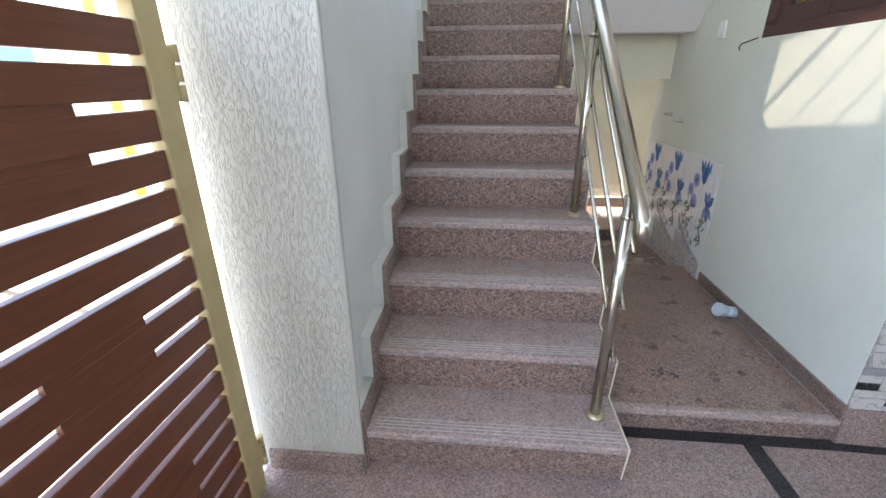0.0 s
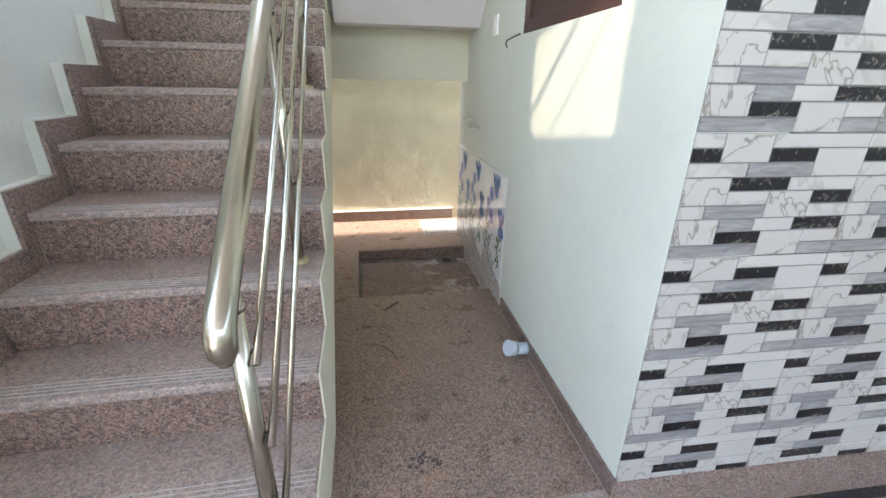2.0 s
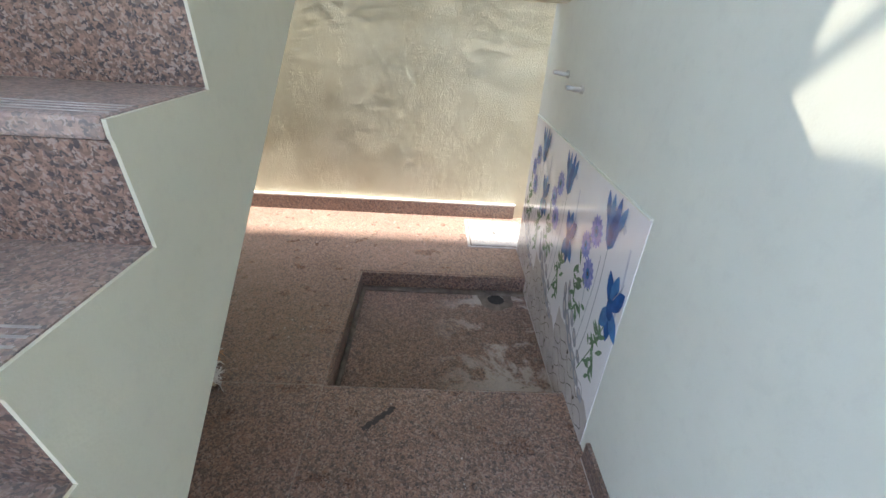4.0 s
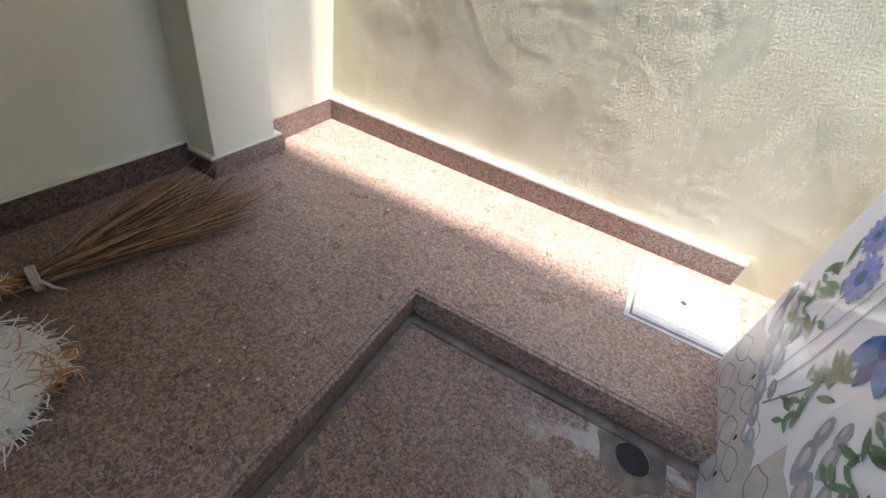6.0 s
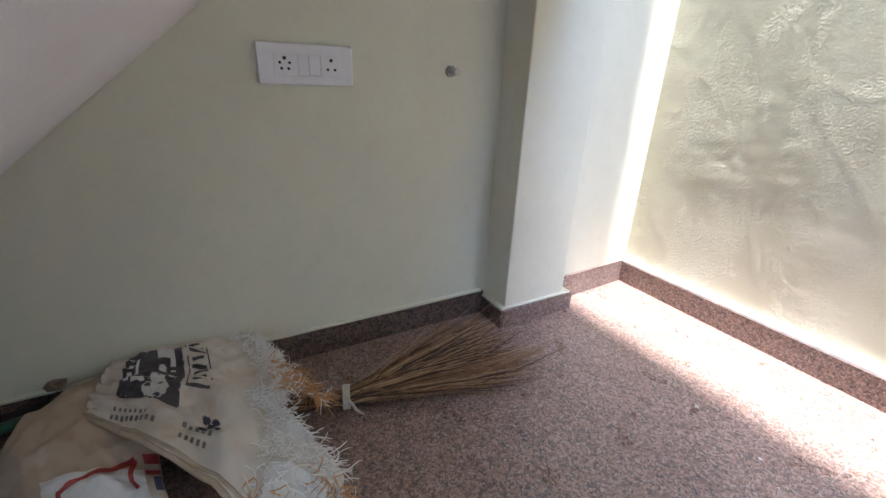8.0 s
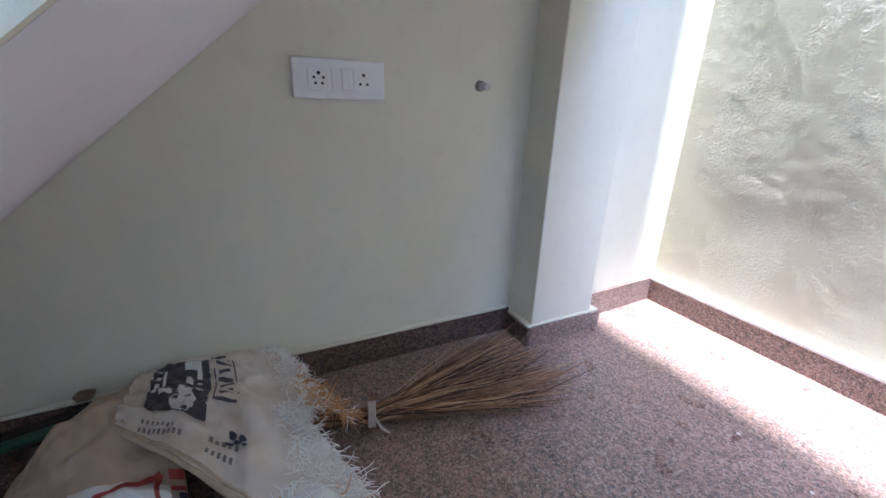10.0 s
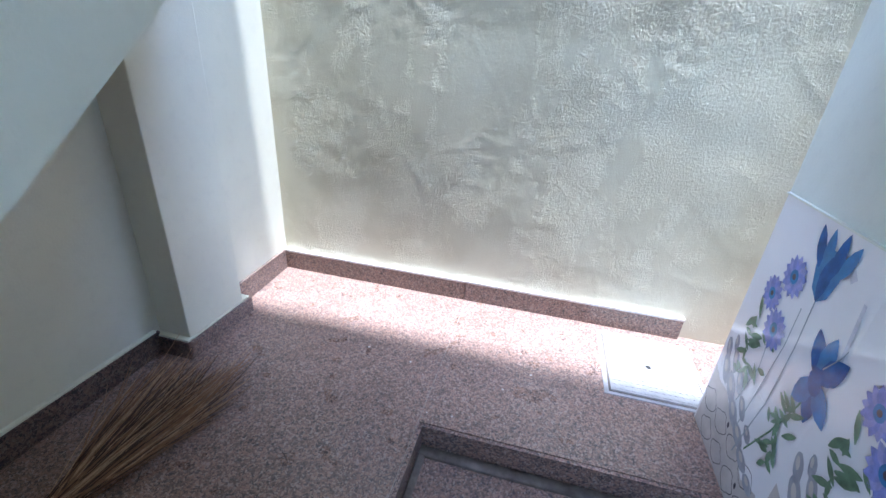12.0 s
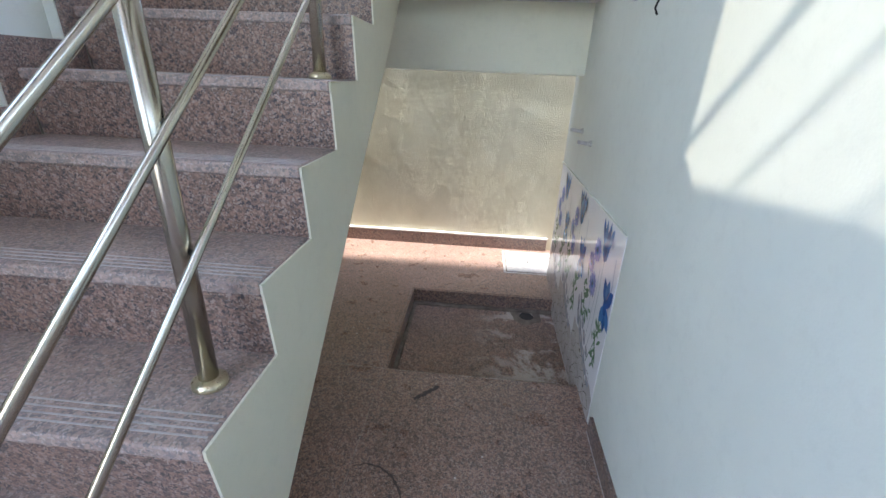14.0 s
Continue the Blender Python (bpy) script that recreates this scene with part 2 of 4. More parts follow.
SKX0, SKX1, SKY0, SKY1 = 0.941, RW, 2.842, 3.619  # sunken wash basin
STEPS = 11

# ground
bm = B()
box(bm, -40, 40, -40, 60, -0.30, -0.02)
M_STREET = flat("sunlit_street_dust", (0.58, 0.55, 0.50), 0.9, 0, 0.3, 3, bumps=0.3)
setting("ground", bm, M_STREET, "dusty pale street ground outside the gate", "ground")

bm = B()
for x0, x1, y0, y1 in ((-0.45, 1.404, -4.0, 1.316), (1.473, 6.0, -4.0, 1.316)):
    box(bm, x0, x1, y0, y1, -0.15, YARD)
yard = setting("floor_yard", bm, M_YARD, "speckled pink-brown granite yard floor with black bands", "floor")
part("black_band", box(B(), SX1, RW + SKEW, 1.3165, PFRONT + 0.05, -0.15, YARD + 0.001), M_BLACK, yard, "polished black granite band")
bm = box(B(), RW + SKEW + 0.001, 6.0, 1.3165, PFRONT + 0.05, -0.15, YARD + 0.001)
for v in bm.verts:
    v.co.y -= 0.045 * (v.co.x - RW - SKEW)
part("black_band", bm, M_BLACK, yard, "polished black granite band")
part("black_band", box(B(), 1.4045, 1.4725, -4.0, 1.316, -0.15, YARD + 0.001), M_BLACK, yard, "polished black granite band")

# utility floor, with the sunken basin left open
y0, y1 = PFRONT + 0.012, 3.96
utility = tagged(new("floor_utility"), "dull brown granite utility floor with a sunken wash basin", "floor", kind="structure")
for slab in ((-0.06, SKX0, y0, SKY0), (-0.06, SKX0, SKY0, y1), (SKX0, RW + 0.06, y0, SKY0), (SKX0, RW, SKY1, y1), (-0.06, SKX0, y1, BACK + 0.05), (SKX0, 5.0, y1, BACK + 0.05)):
    part("granite_slab", box(B(), *slab, 0, PLAT), M_FLOOR, utility)
bm = B()
box(bm, SX1 + 0.003, RW - 0.034, PFRONT - 0.012, PFRONT + 0.02, PLAT - 0.028, PLAT + 0.003, 0.004)
part("edge_slab", bm, M_TREAD, utility, "rounded granite edge")
part("front_riser", box(B(), SX1 + 0.003, RW - 0.034, PFRONT, PFRONT + 0.0118, YARD, PLAT - 0.028), M_RISER, utility)
part("basin_floor", box(B(), SKX0 + 0.001, SKX1, SKY0 + 0.001, SKY1 - 0.001, 0.0, 0.042), M_BASIN, utility)
bm = B()
box(bm, SKX0, SKX0 + 0.012, SKY0, SKY1, 0.03, PLAT - 0.004)
box(bm, SKX0, SKX1, SKY1 - 0.012, SKY1, 0.03, PLAT - 0.004)
part("basin_wall", bm, M_RISER, utility)
for a in ((-0.03, SKX0 - 0.002, SKY0 - 0.001, SKY0 + 0.001), (SKX0, RW, SKY0 - 0.006, SKY0 - 0.004), (SKX0 - 0.005, SKX0 - 0.003, PFRONT + 0.03, BACK - 0.02)):
    part("floor_joint", box(B(), a[0], a[1], a[2], a[3], PLAT - 0.002, PLAT + 0.0008), M_SEAM, utility)
bm = B()
box(bm, SKX0 + 0.012, SKX1, SKY1 - 0.05, SKY1 - 0.012, 0.03, 0.052, 0.006)
box(bm, SKX0 + 0.012, SKX0 + 0.035, SKY0 + 0.02, SKY1 - 0.012, 0.03, 0.05, 0.006)
part("cement_fillet", bm, M_FILLET, utility, "rough cement fillet in the basin corner")

# ---------- walls ----------
bm = B()
box(bm, -0.47, SX0 - 0.052, 1.08, 3.66, 0, 4.2)
wall_left = setting("wall_left", bm, M_STAIRW, "pale painted wall beside and under the staircase", "wall")
LW = -0.048                                    # face of the wall under the stair
bm = prism_x(B(), [(1.85, 0.27), (3.66, 1.79), (3.66, 0.0), (1.85, 0.0)], SX0 - 0.06, LW)
setting("wall_under_stair", bm, M_CREAM, "grey-cream painted wall under the staircase", "wall")
bm = B()
box(bm, -0.465, SX0 - 0.005, 1.062, 1.08, 0, 4.2, 0.005)
wall_end = setting("wall_end", bm, M_DRAG, "wall end with a cream drag-textured coat", "wall")
bm = B()
box(bm, -0.47, 0.080, 3.66, 3.932, 0, 3.8, 0.004)
setting("pillar_corner", bm, M_CREAM, "cream painted pillar in the corner", "pillar")
bm = B()
box(bm, -0.47, 0.010, 3.93, BACK + 0.2, 0, 3.2)
for v in bm.verts:
    if v.co.x > -0.2:
        v.co.x -= 0.055 * (v.co.y - 4.0)
setting("wall_corner", bm, M_CREAM, "pale painted wall return in the corner", "wall")

# boundary wall with a hand-trowelled, lumpy face
bm = B()
nx, nz = 260, 250
gx0, gx1, gz0, gz1 = -0.03, 2.6, 0.0, 2.5
grid = []
for j in range(nz + 1):
    row = []
    for i in range(nx + 1):
        x, z = gx0 + (gx1 - gx0) * i / nx, gz0 + (gz1 - gz0) * j / nz
        p = Vector((x, 0, z))
        patch = max(0.0, min(1.0, 0.40 + 2.2 * noise.noise(Vector((x * 3.0, 2, z * 1.7)))))
        ridge = noise.noise(Vector((x * 6 + z * 3, 5, z * 2.6 - x * 1.2)))
        d = 0.006 * noise.noise(p * 1.6) + 0.0013 * noise.noise(p * 6.0) + 0.0008 * patch * noise.noise(p * 13.0)
        d += 0.0016 * max(0.0, 0.5 - abs(ridge - 0.15) * 6)
        d += patch * (0.0008 + 0.0010 * noise.noise(p * 30.0) + 0.0008 * noise.noise(p * 60.0))
        row.append(bm.verts.new((x, BACK + 0.012 - d, z)))
    grid.append(row)
for j in range(nz):
    for i in range(nx):
        bm.faces.new((grid[j][i], grid[j][i + 1], grid[j + 1][i + 1], grid[j + 1][i])).smooth = True
box(bm, -0.47, 6.0, BACK + 0.035, BACK + 0.24, 0, 2.5)
setting("wall_boundary", bm, M_ROUGH, "boundary wall with lumpy trowelled golden-cream plaster", "wall")

# house wall, with the window opening
WY0, WY1, WZ0, WZ1 = 1.76, 2.575, 1.580, 2.55
FRONT = 1.37


def skew(bm):
    """The house wall runs slightly askew to the stair."""
    for v in bm.verts:
        v.co.x += SKEW * max(0.0, (CORNER - v.co.y) / (CORNER - FRONT))
    return bm


bm = B()
hx = RW + 0.24
box(bm, RW, hx, FRONT + 0.001, CORNER, 0, WZ0)
box(bm, RW, hx, FRONT + 0.001, WY0, WZ0, WZ1)
box(bm, RW, hx, WY1, CORNER, WZ0, WZ1)
box(bm, RW, hx, FRONT + 0.001, CORNER, WZ1, 2.8)
box(bm, RW, hx, FRONT + 0.001, 3.7, 2.8, 4.2)
for v in bm.verts:
    if v.co.y < 1.5 and v.co.x > hx - 0.01:
        v.co.y -= 0.045 * (hx - RW)
skew(bm)
setting("wall_house", bm, M_WALL, "pale painted house wall with a shuttered window", "wall")
bm = B()
box(bm, hx, 6.0, FRONT + 0.011, 1.60, 0, 4.2)
for v in bm.verts:
    if v.co.y < 1.5:
        v.co.y -= 0.045 * (v.co.x - RW - SKEW)
box(bm, hx, 6.0, CORNER - 0.14, CORNER, 0, 2.8)
box(bm, hx + 0.04, hx + 0.14, 1.6, CORNER - 0.14, 0, 2.8)
# unseen yard walls, added; their heights are set to limit the sky light
box(bm, 6.0, 6.15, -4.0, 1.60, 0, 2.75)
box(bm, -0.47, 6.15, -4.2, -4.0, 0, 2.5)
setting("wall_front", bm, M_WALL, "painted house front behind the cladding tiles, with unseen yard walls added against sky light", "wall")

# ---------- overhead: beam, landing, upper flight, ceilings ----------
bm = B()
box(bm, 0.0, RW + 0.003, 3.69, 3.83, 1.376, 1.75, 0.006)
beam = setting("beam", bm, M_CREAM, "cream painted beam under the landing", "beam")
bm = B()
box(bm, 0.0, RW + 0.003, 3.45, 3.83, 1.75, 2.09)
prism_x(bm, [(3.39, 1.69), (3.69, 1.70), (3.69, 1.745), (3.45, 1.745), (3.45, 2.05), (1.98, 3.5), (1.63, 3.5)], SX1 + 0.03, RW + 0.003)
setting("landing", bm, M_SOFFIT, "white soffit of the landing and upper flight", "landing")
bm = B()
box(bm, -0.47, 6.0, -4.0, 1.35, 3.2, 3.35)
box(bm, -0.47, 6.0, 1.35, 3.900, 4.2, 4.35)
box(bm, -0.47, 6.0, 1.25, 1.35, 3.35, 4.35)
setting("ceiling", bm, M_SOFFIT, "white slab over the yard", "ceiling")

# unseen ledge, added so its shadow narrows the sunlit strip on the return wall
setting("ledge", box(B(), -0.3, 0.30, 3.90, 4.20, 2.45, 2.53, 0.004), M_SOFFIT, "unseen narrow white ledge added high in the corner to shade the return wall", "ledge")

# ---------- staircase ----------
stair = tagged(new("staircase"), "granite staircase with grooved treads and a cream side", "staircase", kind="structure")
UND_SIDE, UND_WALL = (0.863, -1.417), (0.841, -1.326)   # underside, z over y, at the open side and at the wall
Y_FOOT = (PLAT - UND_SIDE[1]) / UND_SIDE[0]


def step_y(k):
    return NOSE1 + GOING * (k - 1)


pts = []
for k in range(1, STEPS + 1):
    y = step_y(k) + 0.036
    pts += [(y, RISE * (k - 1) - (0.03 if k > 1 else 0)), (y, RISE * k - 0.03)]
yt = step_y(STEPS) + 0.036 + 0.10
pts += [(yt, RISE * STEPS - 0.03), (yt, UND_SIDE[0] * yt + UND_SIDE[1]), (Y_FOOT, PLAT), (Y_FOOT, 0.0)]
bm = prism_x(B(), pts, SX0 + 0.02, SX1 - 0.0065)
for v in bm.verts:
    if v.co.x < 0.5 and abs(v.co.z - UND_SIDE[0] * v.co.y - UND_SIDE[1]) < 1e-4:
        v.co.z = max(PLAT, UND_WALL[0] * v.co.y + UND_WALL[1])
for f in bm.faces:
    f.material_index = 1 if f.normal.z < -0.4 else 0
part("side_wall", bm, [M_CREAM, M_SOFFIT], stair, "cream painted side with a white underside")
pts = []
for k in range(1, STEPS + 1):
    y = step_y(k)
    pts += [(y + 0.024, RISE * (k - 1) - (0.003 if k > 1 else 0)), (y + 0.005, RISE * k - 0.032), (y + 0.002, RISE * k - 0.026), (y + 0.002, RISE * k - 0.003)]
pts += [(yt, RISE * STEPS - 0.003), (yt, UND_SIDE[0] * yt + UND_SIDE[1]), (Y_FOOT, PLAT), (Y_FOOT, 0.0)]
part("side_coat", prism_x(B(), pts, SX1 - 0.0058, SX1), M_CREAM, stair, "cream painted plaster over the stepped side")
tread_me = mesh_of("tread", box(B(), SX0, SX1 - 0.006, 0, GOING + 0.03, -0.03, 0, 0.006), M_TREAD)
riser_me = mesh_of("riser", prism_x(B(), [(0.005, -0.0305), (0.016, -0.0305), (0.035, -RISE + 0.0005), (0.023, -RISE + 0.0005)], SX0, SX1 - 0.0062), M_RISER)
bm = B()
for i in range(4):
    box(bm, SX0 + 0.03, SX1 - 0.012, 0.026 + 0.016 * i, 0.030 + 0.016 * i, -0.002, 0.0008)
groove_me = mesh_of("anti_slip_grooves", bm, M_JOINT)
for k in range(1, STEPS + 1):
    t = shared("tread", tread_me, stair, 0, step_y(k), RISE * k)
    shared("riser", riser_me, stair, 0, step_y(k), RISE * k)
    g = new("anti_slip_grooves", groove_me)
    g.parent = t
# stepped skirting along the wall
for k in range(1, STEPS + 1):
    y, z = step_y(k), RISE * k
    ys = max(y - 0.045, 1.083)
    pts = [(ys, z - RISE), (ys, z + 0.085), (y + GOING - 0.047, z + 0.085), (y + GOING - 0.047, z - 0.001), (y + 0.01, z - 0.001), (y + 0.01, z - RISE)]
    part("stepped_skirting", prism_x(B(), pts, SX0 - 0.013, SX0 + 0.003), M_SKIRT, stair)
    bed = [(yy - (0.004 if i in (0, 1) else 0), zz + (0.004 if i in (1, 2) else 0)) for i, (yy, zz) in enumerate(pts)]
    part("skirting_bed", prism_x(B(), bed, SX0 - 0.056, SX0 - 0.0132), M_STAIRW, stair, "cream painted mortar bed behind the skirting")

# ---------- skirtings ----------
SKH, SKL, SKP = 0.092, 0.088, 0.068      # back wall, wall under the stair, pillar


def skirting(x0, x1, y0, y1, z0, z1, parent, material=M_SKIRT):
    return part("skirting", box(B(), x0, x1, y0, y1, z0, z1, 0.002), material, parent, "granite skirting slab")


bm = box(B(), RW - 0.012, RW + 0.002, PFRONT - 0.012, 2.585, PLAT, PLAT + 0.072)
SIDE_SKIRT = skew(bm)
ret = box(B(), 0.0, 0.021, 3.975, BACK - 0.0135, PLAT, PLAT + SKH + 0.008)
for v in ret.verts:
    v.co.x -= 0.055 * (v.co.y - 4.0)
FOOT_LINE = skew(box(B(), RW - 0.0148, RW - 0.0121, PFRONT + 0.01, 2.585, PLAT - 0.001, PLAT + 0.0015))
trim = tagged(new("baseboard"), "granite skirting slabs along the wall feet", "skirting", kind="structure")
for x0, x1, y0, y1, z0, z1 in (
        (0.080, 0.092, 3.648, 3.974, PLAT, PLAT + SKP), (0.0, 0.0799, 3.932, 3.974, PLAT, PLAT + SKP),
        (-0.03, 0.925, BACK - 0.013, BACK + 0.02, PLAT, PLAT + SKH), (0.927, 1.853, BACK - 0.013, BACK + 0.02, PLAT, PLAT + SKH),
        (-0.43, SX0 - 0.004, 1.046, 1.062, YARD, 0.110)):
    skirting(x0, x1, y0, y1, z0, z1, trim)
# wall under the stair and pillar front: shade painted in as darker granite
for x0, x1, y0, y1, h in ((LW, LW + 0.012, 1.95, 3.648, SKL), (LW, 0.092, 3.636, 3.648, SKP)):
    skirting(x0, x1, y0, y1, PLAT, PLAT + h, trim, M_SKIRT_SHADE)
part("skirting", ret, M_SKIRT, trim, "granite skirting slab")
part("mortar_line", FOOT_LINE, M_JOINT, trim)
part("skirting", SIDE_SKIRT, M_SKIRT_S, trim, "granite skirting slab")
bm = B()
box(bm, -0.03, 1.855, BACK - 0.016, BACK + 0.02, PLAT + SKH, PLAT + SKH + 0.010)
part("mortar_line", bm, M_GROUT, trim)
part("mortar_line", box(B(), LW - 0.01, LW + 0.013, 1.95, 3.636, PLAT + SKL, PLAT + SKL + 0.010, 0.003), M_CREAM, trim)
part("mortar_line", box(B(), LW, 0.0870, 3.641, 3.966, PLAT + SKP, PLAT + SKP + 0.010, 0.004), M_CREAM, trim)
bm = box(B(), RW + SKEW, 6.0, FRONT - 0.014, FRONT + 0.01, YARD, 0.192, 0.002)
for v in bm.verts:
    v.co.y -= 0.045 * (v.co.x - RW - SKEW)
part("skirting", bm, M_SKIRT, trim, "granite skirting slab")


# ---------- cladding tiles on the house front ----------
M_MARBLE, _n, _l, _b = mat("white_marble_print", 0.32)
_v = coords(_n, _l)
_vein = ramp(_n, _l, tex_noise(_n, _l, _v, 5.5, 3, 0.5, 0.5), [(0.480, grey(0)), (0.498, grey(0.6)), (0.502, grey(0.6)), (0.53, grey(0))])
_c = mix(_n, _l, _vein, (0.47, 0.452, 0.425), (0.31, 0.285, 0.255))
_c = mix(_n, _l, ramp(_n, _l, tex_noise(_n, _l, _v, 5, 4), [(0.4, grey(0)), (0.75, grey(0.3))]), _c, (0.38, 0.365, 0.36))
_l.new(_c, _b.inputs["Base Color"])
M_VEIN, _n, _l, _b = mat("veined_marble_print", 0.32)
_v = coords(_n, _l)
_vein = ramp(_n, _l, tex_noise(_n, _l, _v, 7.0, 4, 0.55, 0.4), [(0.486, grey(0)), (0.498, grey(0.9)), (0.502, grey(0.9)), (0.514, grey(0))])
_l.new(mix(_n, _l, _vein, (0.45, 0.432, 0.405), (0.20, 0.175, 0.15)), _b.inputs["Base Color"])
M_GREYT, _n, _l, _b = mat("grey_stone_print", 0.4)
_v = coords(_n, _l, (1, 1, 7))
_l.new(ramp(_n, _l, tex_noise(_n, _l, _v, 9, 6, 0.65, 0.8), [(0.3, (0.14, 0.135, 0.14)), (0.7, (0.34, 0.33, 0.33))]), _b.inputs["Base Color"])
M_BLACKT, _n, _l, _b = mat("black_marble_print", 0.35, 0, 0.25)
_v = coords(_n, _l)
_l.new(ramp(_n, _l, tex_noise(_n, _l, _v, 45, 6, 0.7, 1.2), [(0.56, (0.012, 0.011, 0.013)), (0.66, (0.25, 0.23, 0.2))]), _b.inputs["Base Color"])
M_TBASE = flat("tile_joint_grey", (0.20, 0.19, 0.185), 0.6, 0, 0.1, 30)

TW, TH = 0.467, 0.3085
W_, V_, G_, K_ = 0, 1, 2, 3
# stone blocks of one tile: from, to, first row, rows, kind
BLOCKS = [(0, .17, 0, 1, W_), (.17, .44, 0, 2, V_), (.44, 1, 0, 1, W_), (0, .17, 1, 1, K_), (.44, .71, 1, 1, K_), (.71, 1, 1, 2, W_),
          (0, .33, 2, 1, W_), (.33, .71, 2, 1, G_), (0, .26, 3, 2, V_), (.26, .6, 3, 1, K_), (.6, 1, 3, 1, W_), (.26, .5, 4, 1, W_),
          (.5, .76, 4, 2, V_), (.76, 1, 4, 1, K_), (0, .15, 5, 1, W_), (.15, .5, 5, 1, G_), (.76, 1, 5, 1, W_), (0, .25, 6, 2, V_),
          (.25, .46, 6, 1, G_), (.46, .7, 6, 1, W_), (.7, 1, 6, 1, K_), (.25, .52, 7, 1, K_), (.52, .78, 7, 2, V_), (.78, 1, 7, 1, W_),
          (0, .52, 8, 1, G_), (.78, 1, 8, 1, G_)]
bm = B()
box(bm, 0.001, TW - 0.001, 0.001, 0.012, 0.001, TH - 0.001)
for f in bm.faces:
    f.material_index = 4
rngb = random.Random(4)
for a, b_, r0, nr, kind in BLOCKS:
    k0 = len(bm.faces)
    x0, x1 = a * TW + 0.0016, b_ * TW - 0.0016
    z1, z0 = TH - r0 * TH / 9 - 0.0014, TH - (r0 + nr) * TH / 9 + 0.0014
    d = rngb.uniform(0.001, 0.0025)
    lo = [bm.verts.new(c) for c in ((x0, 0.0008, z0), (x1, 0.0008, z0), (x1, 0.0008, z1), (x0, 0.0008, z1))]
    e = 0.0015
    hi = [bm.verts.new(c) for c in ((x0 + e, -d, z0 + e), (x1 - e, -d, z0 + e), (x1 - e, -d, z1 - e), (x0 + e, -d, z1 - e))]
    fs = [bm.faces.new(hi)] + [bm.faces.new((lo[i], lo[(i + 1) % 4], hi[(i + 1) % 4], hi[i])) for i in range(4)]
    for f in fs:
        f.material_index = kind
tile_me = mesh_of("tile", bm, M_MARBLE, M_VEIN, M_GREYT, M_BLACKT, M_TBASE)
FRONT_TURN = -0.045                             # the house front comes forward away from the corner
clad = tagged(new("wall_cladding"), "wall cladding of stone-look tiles in white, grey and black", "wall tiles", kind="structure")
clad.matrix_world = pose(RW + SKEW + 0.001, FRONT - 0.0015, 0, rz=math.degrees(FRONT_TURN))
for r in range(8):
    for c in range(9):
        shared("tile", tile_me, clad, c * TW, 0, 0.0405 + r * TH)

# ---------- stair railing ----------
rail = thing("stair_railing", "polished stainless steel stair railing with three bars", "railing")
SLOPE = RISE / GOING
RX = 0.786


def rail_z(y, h):
    return RISE + (y - NOSE1) * SLOPE + h


POSTS = [(1.243, 0.19), (1.976, 0.76), (2.71, 1.33), (3.44, 1.90)]
BARS = ((0.876, 0.808), (0.672, 0.800), (0.454, 0.795))
BX = RX + 0.030
for i, (y, z) in enumerate(POSTS):
    top = rail_z(y, 0.745)
    p = part("post", tube(B(), [(RX, y, z), (RX, y, top)], 0.019, 18), M_STEEL, rail)
    part("collar", lathe(B(), (RX, y, top - 0.075), [(0.0195, 0.0), (0.0225, 0.002), (0.0225, 0.012), (0.0195, 0.014)]), M_STEEL, p)
    part("base_flange", lathe(B(), (RX, y, z), [(0.034, 0.0), (0.035, 0.003), (0.034, 0.012), (0.028, 0.016), (0.024, 0.018), (0.0195, 0.020)]), M_BRASS, p, "tarnished brass-coloured base flange")
    for z0, sl in BARS:
        zz = z0 + sl * (y - 1.226)
        part("bar_bracket", tube(B(), [(RX + 0.010, y, zz), (BX - 0.004, y, zz)], 0.006, 10), M_DARK, p, "small dark welded bracket")
for z0, sl in BARS:
    ends = [(BX, yy, z0 + sl * (yy - 1.226)) for yy in (1.222, 3.62)]
    part("bar", tube(B(), ends, 0.0085, 14), M_STEEL, rail)
bm = B()
HZ = 0.775
HX = RX + 0.010
ya = 1.150
path = [(HX, ya + 0.004, rail_z(ya, HZ - 0.072)), (HX, ya - 0.004, rail_z(ya, HZ - 0.066)), (HX, ya - 0.010, rail_z(ya, HZ - 0.050)), (HX, ya - 0.010, rail_z(ya, HZ - 0.028)),
        (HX, ya - 0.002, rail_z(ya, HZ - 0.008)), (HX, ya + 0.018, rail_z(ya + 0.018, HZ - 0.001)), (HX, ya + 0.05, rail_z(ya + 0.05, HZ)), (HX, 3.62, rail_z(3.62, HZ))]
part("handrail", tube(bm, path, [0.006, 0.017, 0.0235] + [0.0255] * 5, 20), M_STEEL, rail, "thick polished steel handrail")

# ---------- gate ----------
gate = thing("slatted_gate", "open gate of brown wooden slats in an ochre frame", "gate")
GA = Vector((-math.sin(radians(1)), -math.cos(radians(1)), 0))
GN = Vector((GA.y, -GA.x, 0))
GM = Matrix(((GA.x, GN.x, 0, -0.43), (GA.y, GN.y, 0, 0.965), (0, 0, 1, 0), (0, 0, 0, 1)))


def gpart(name, bm, m, label="", parent=None):
    bmesh.ops.transform(bm, matrix=GM, verts=bm.verts)
    bmesh.ops.recalc_face_normals(bm, faces=bm.faces)
    return part(name, bm, m, parent or gate, label)


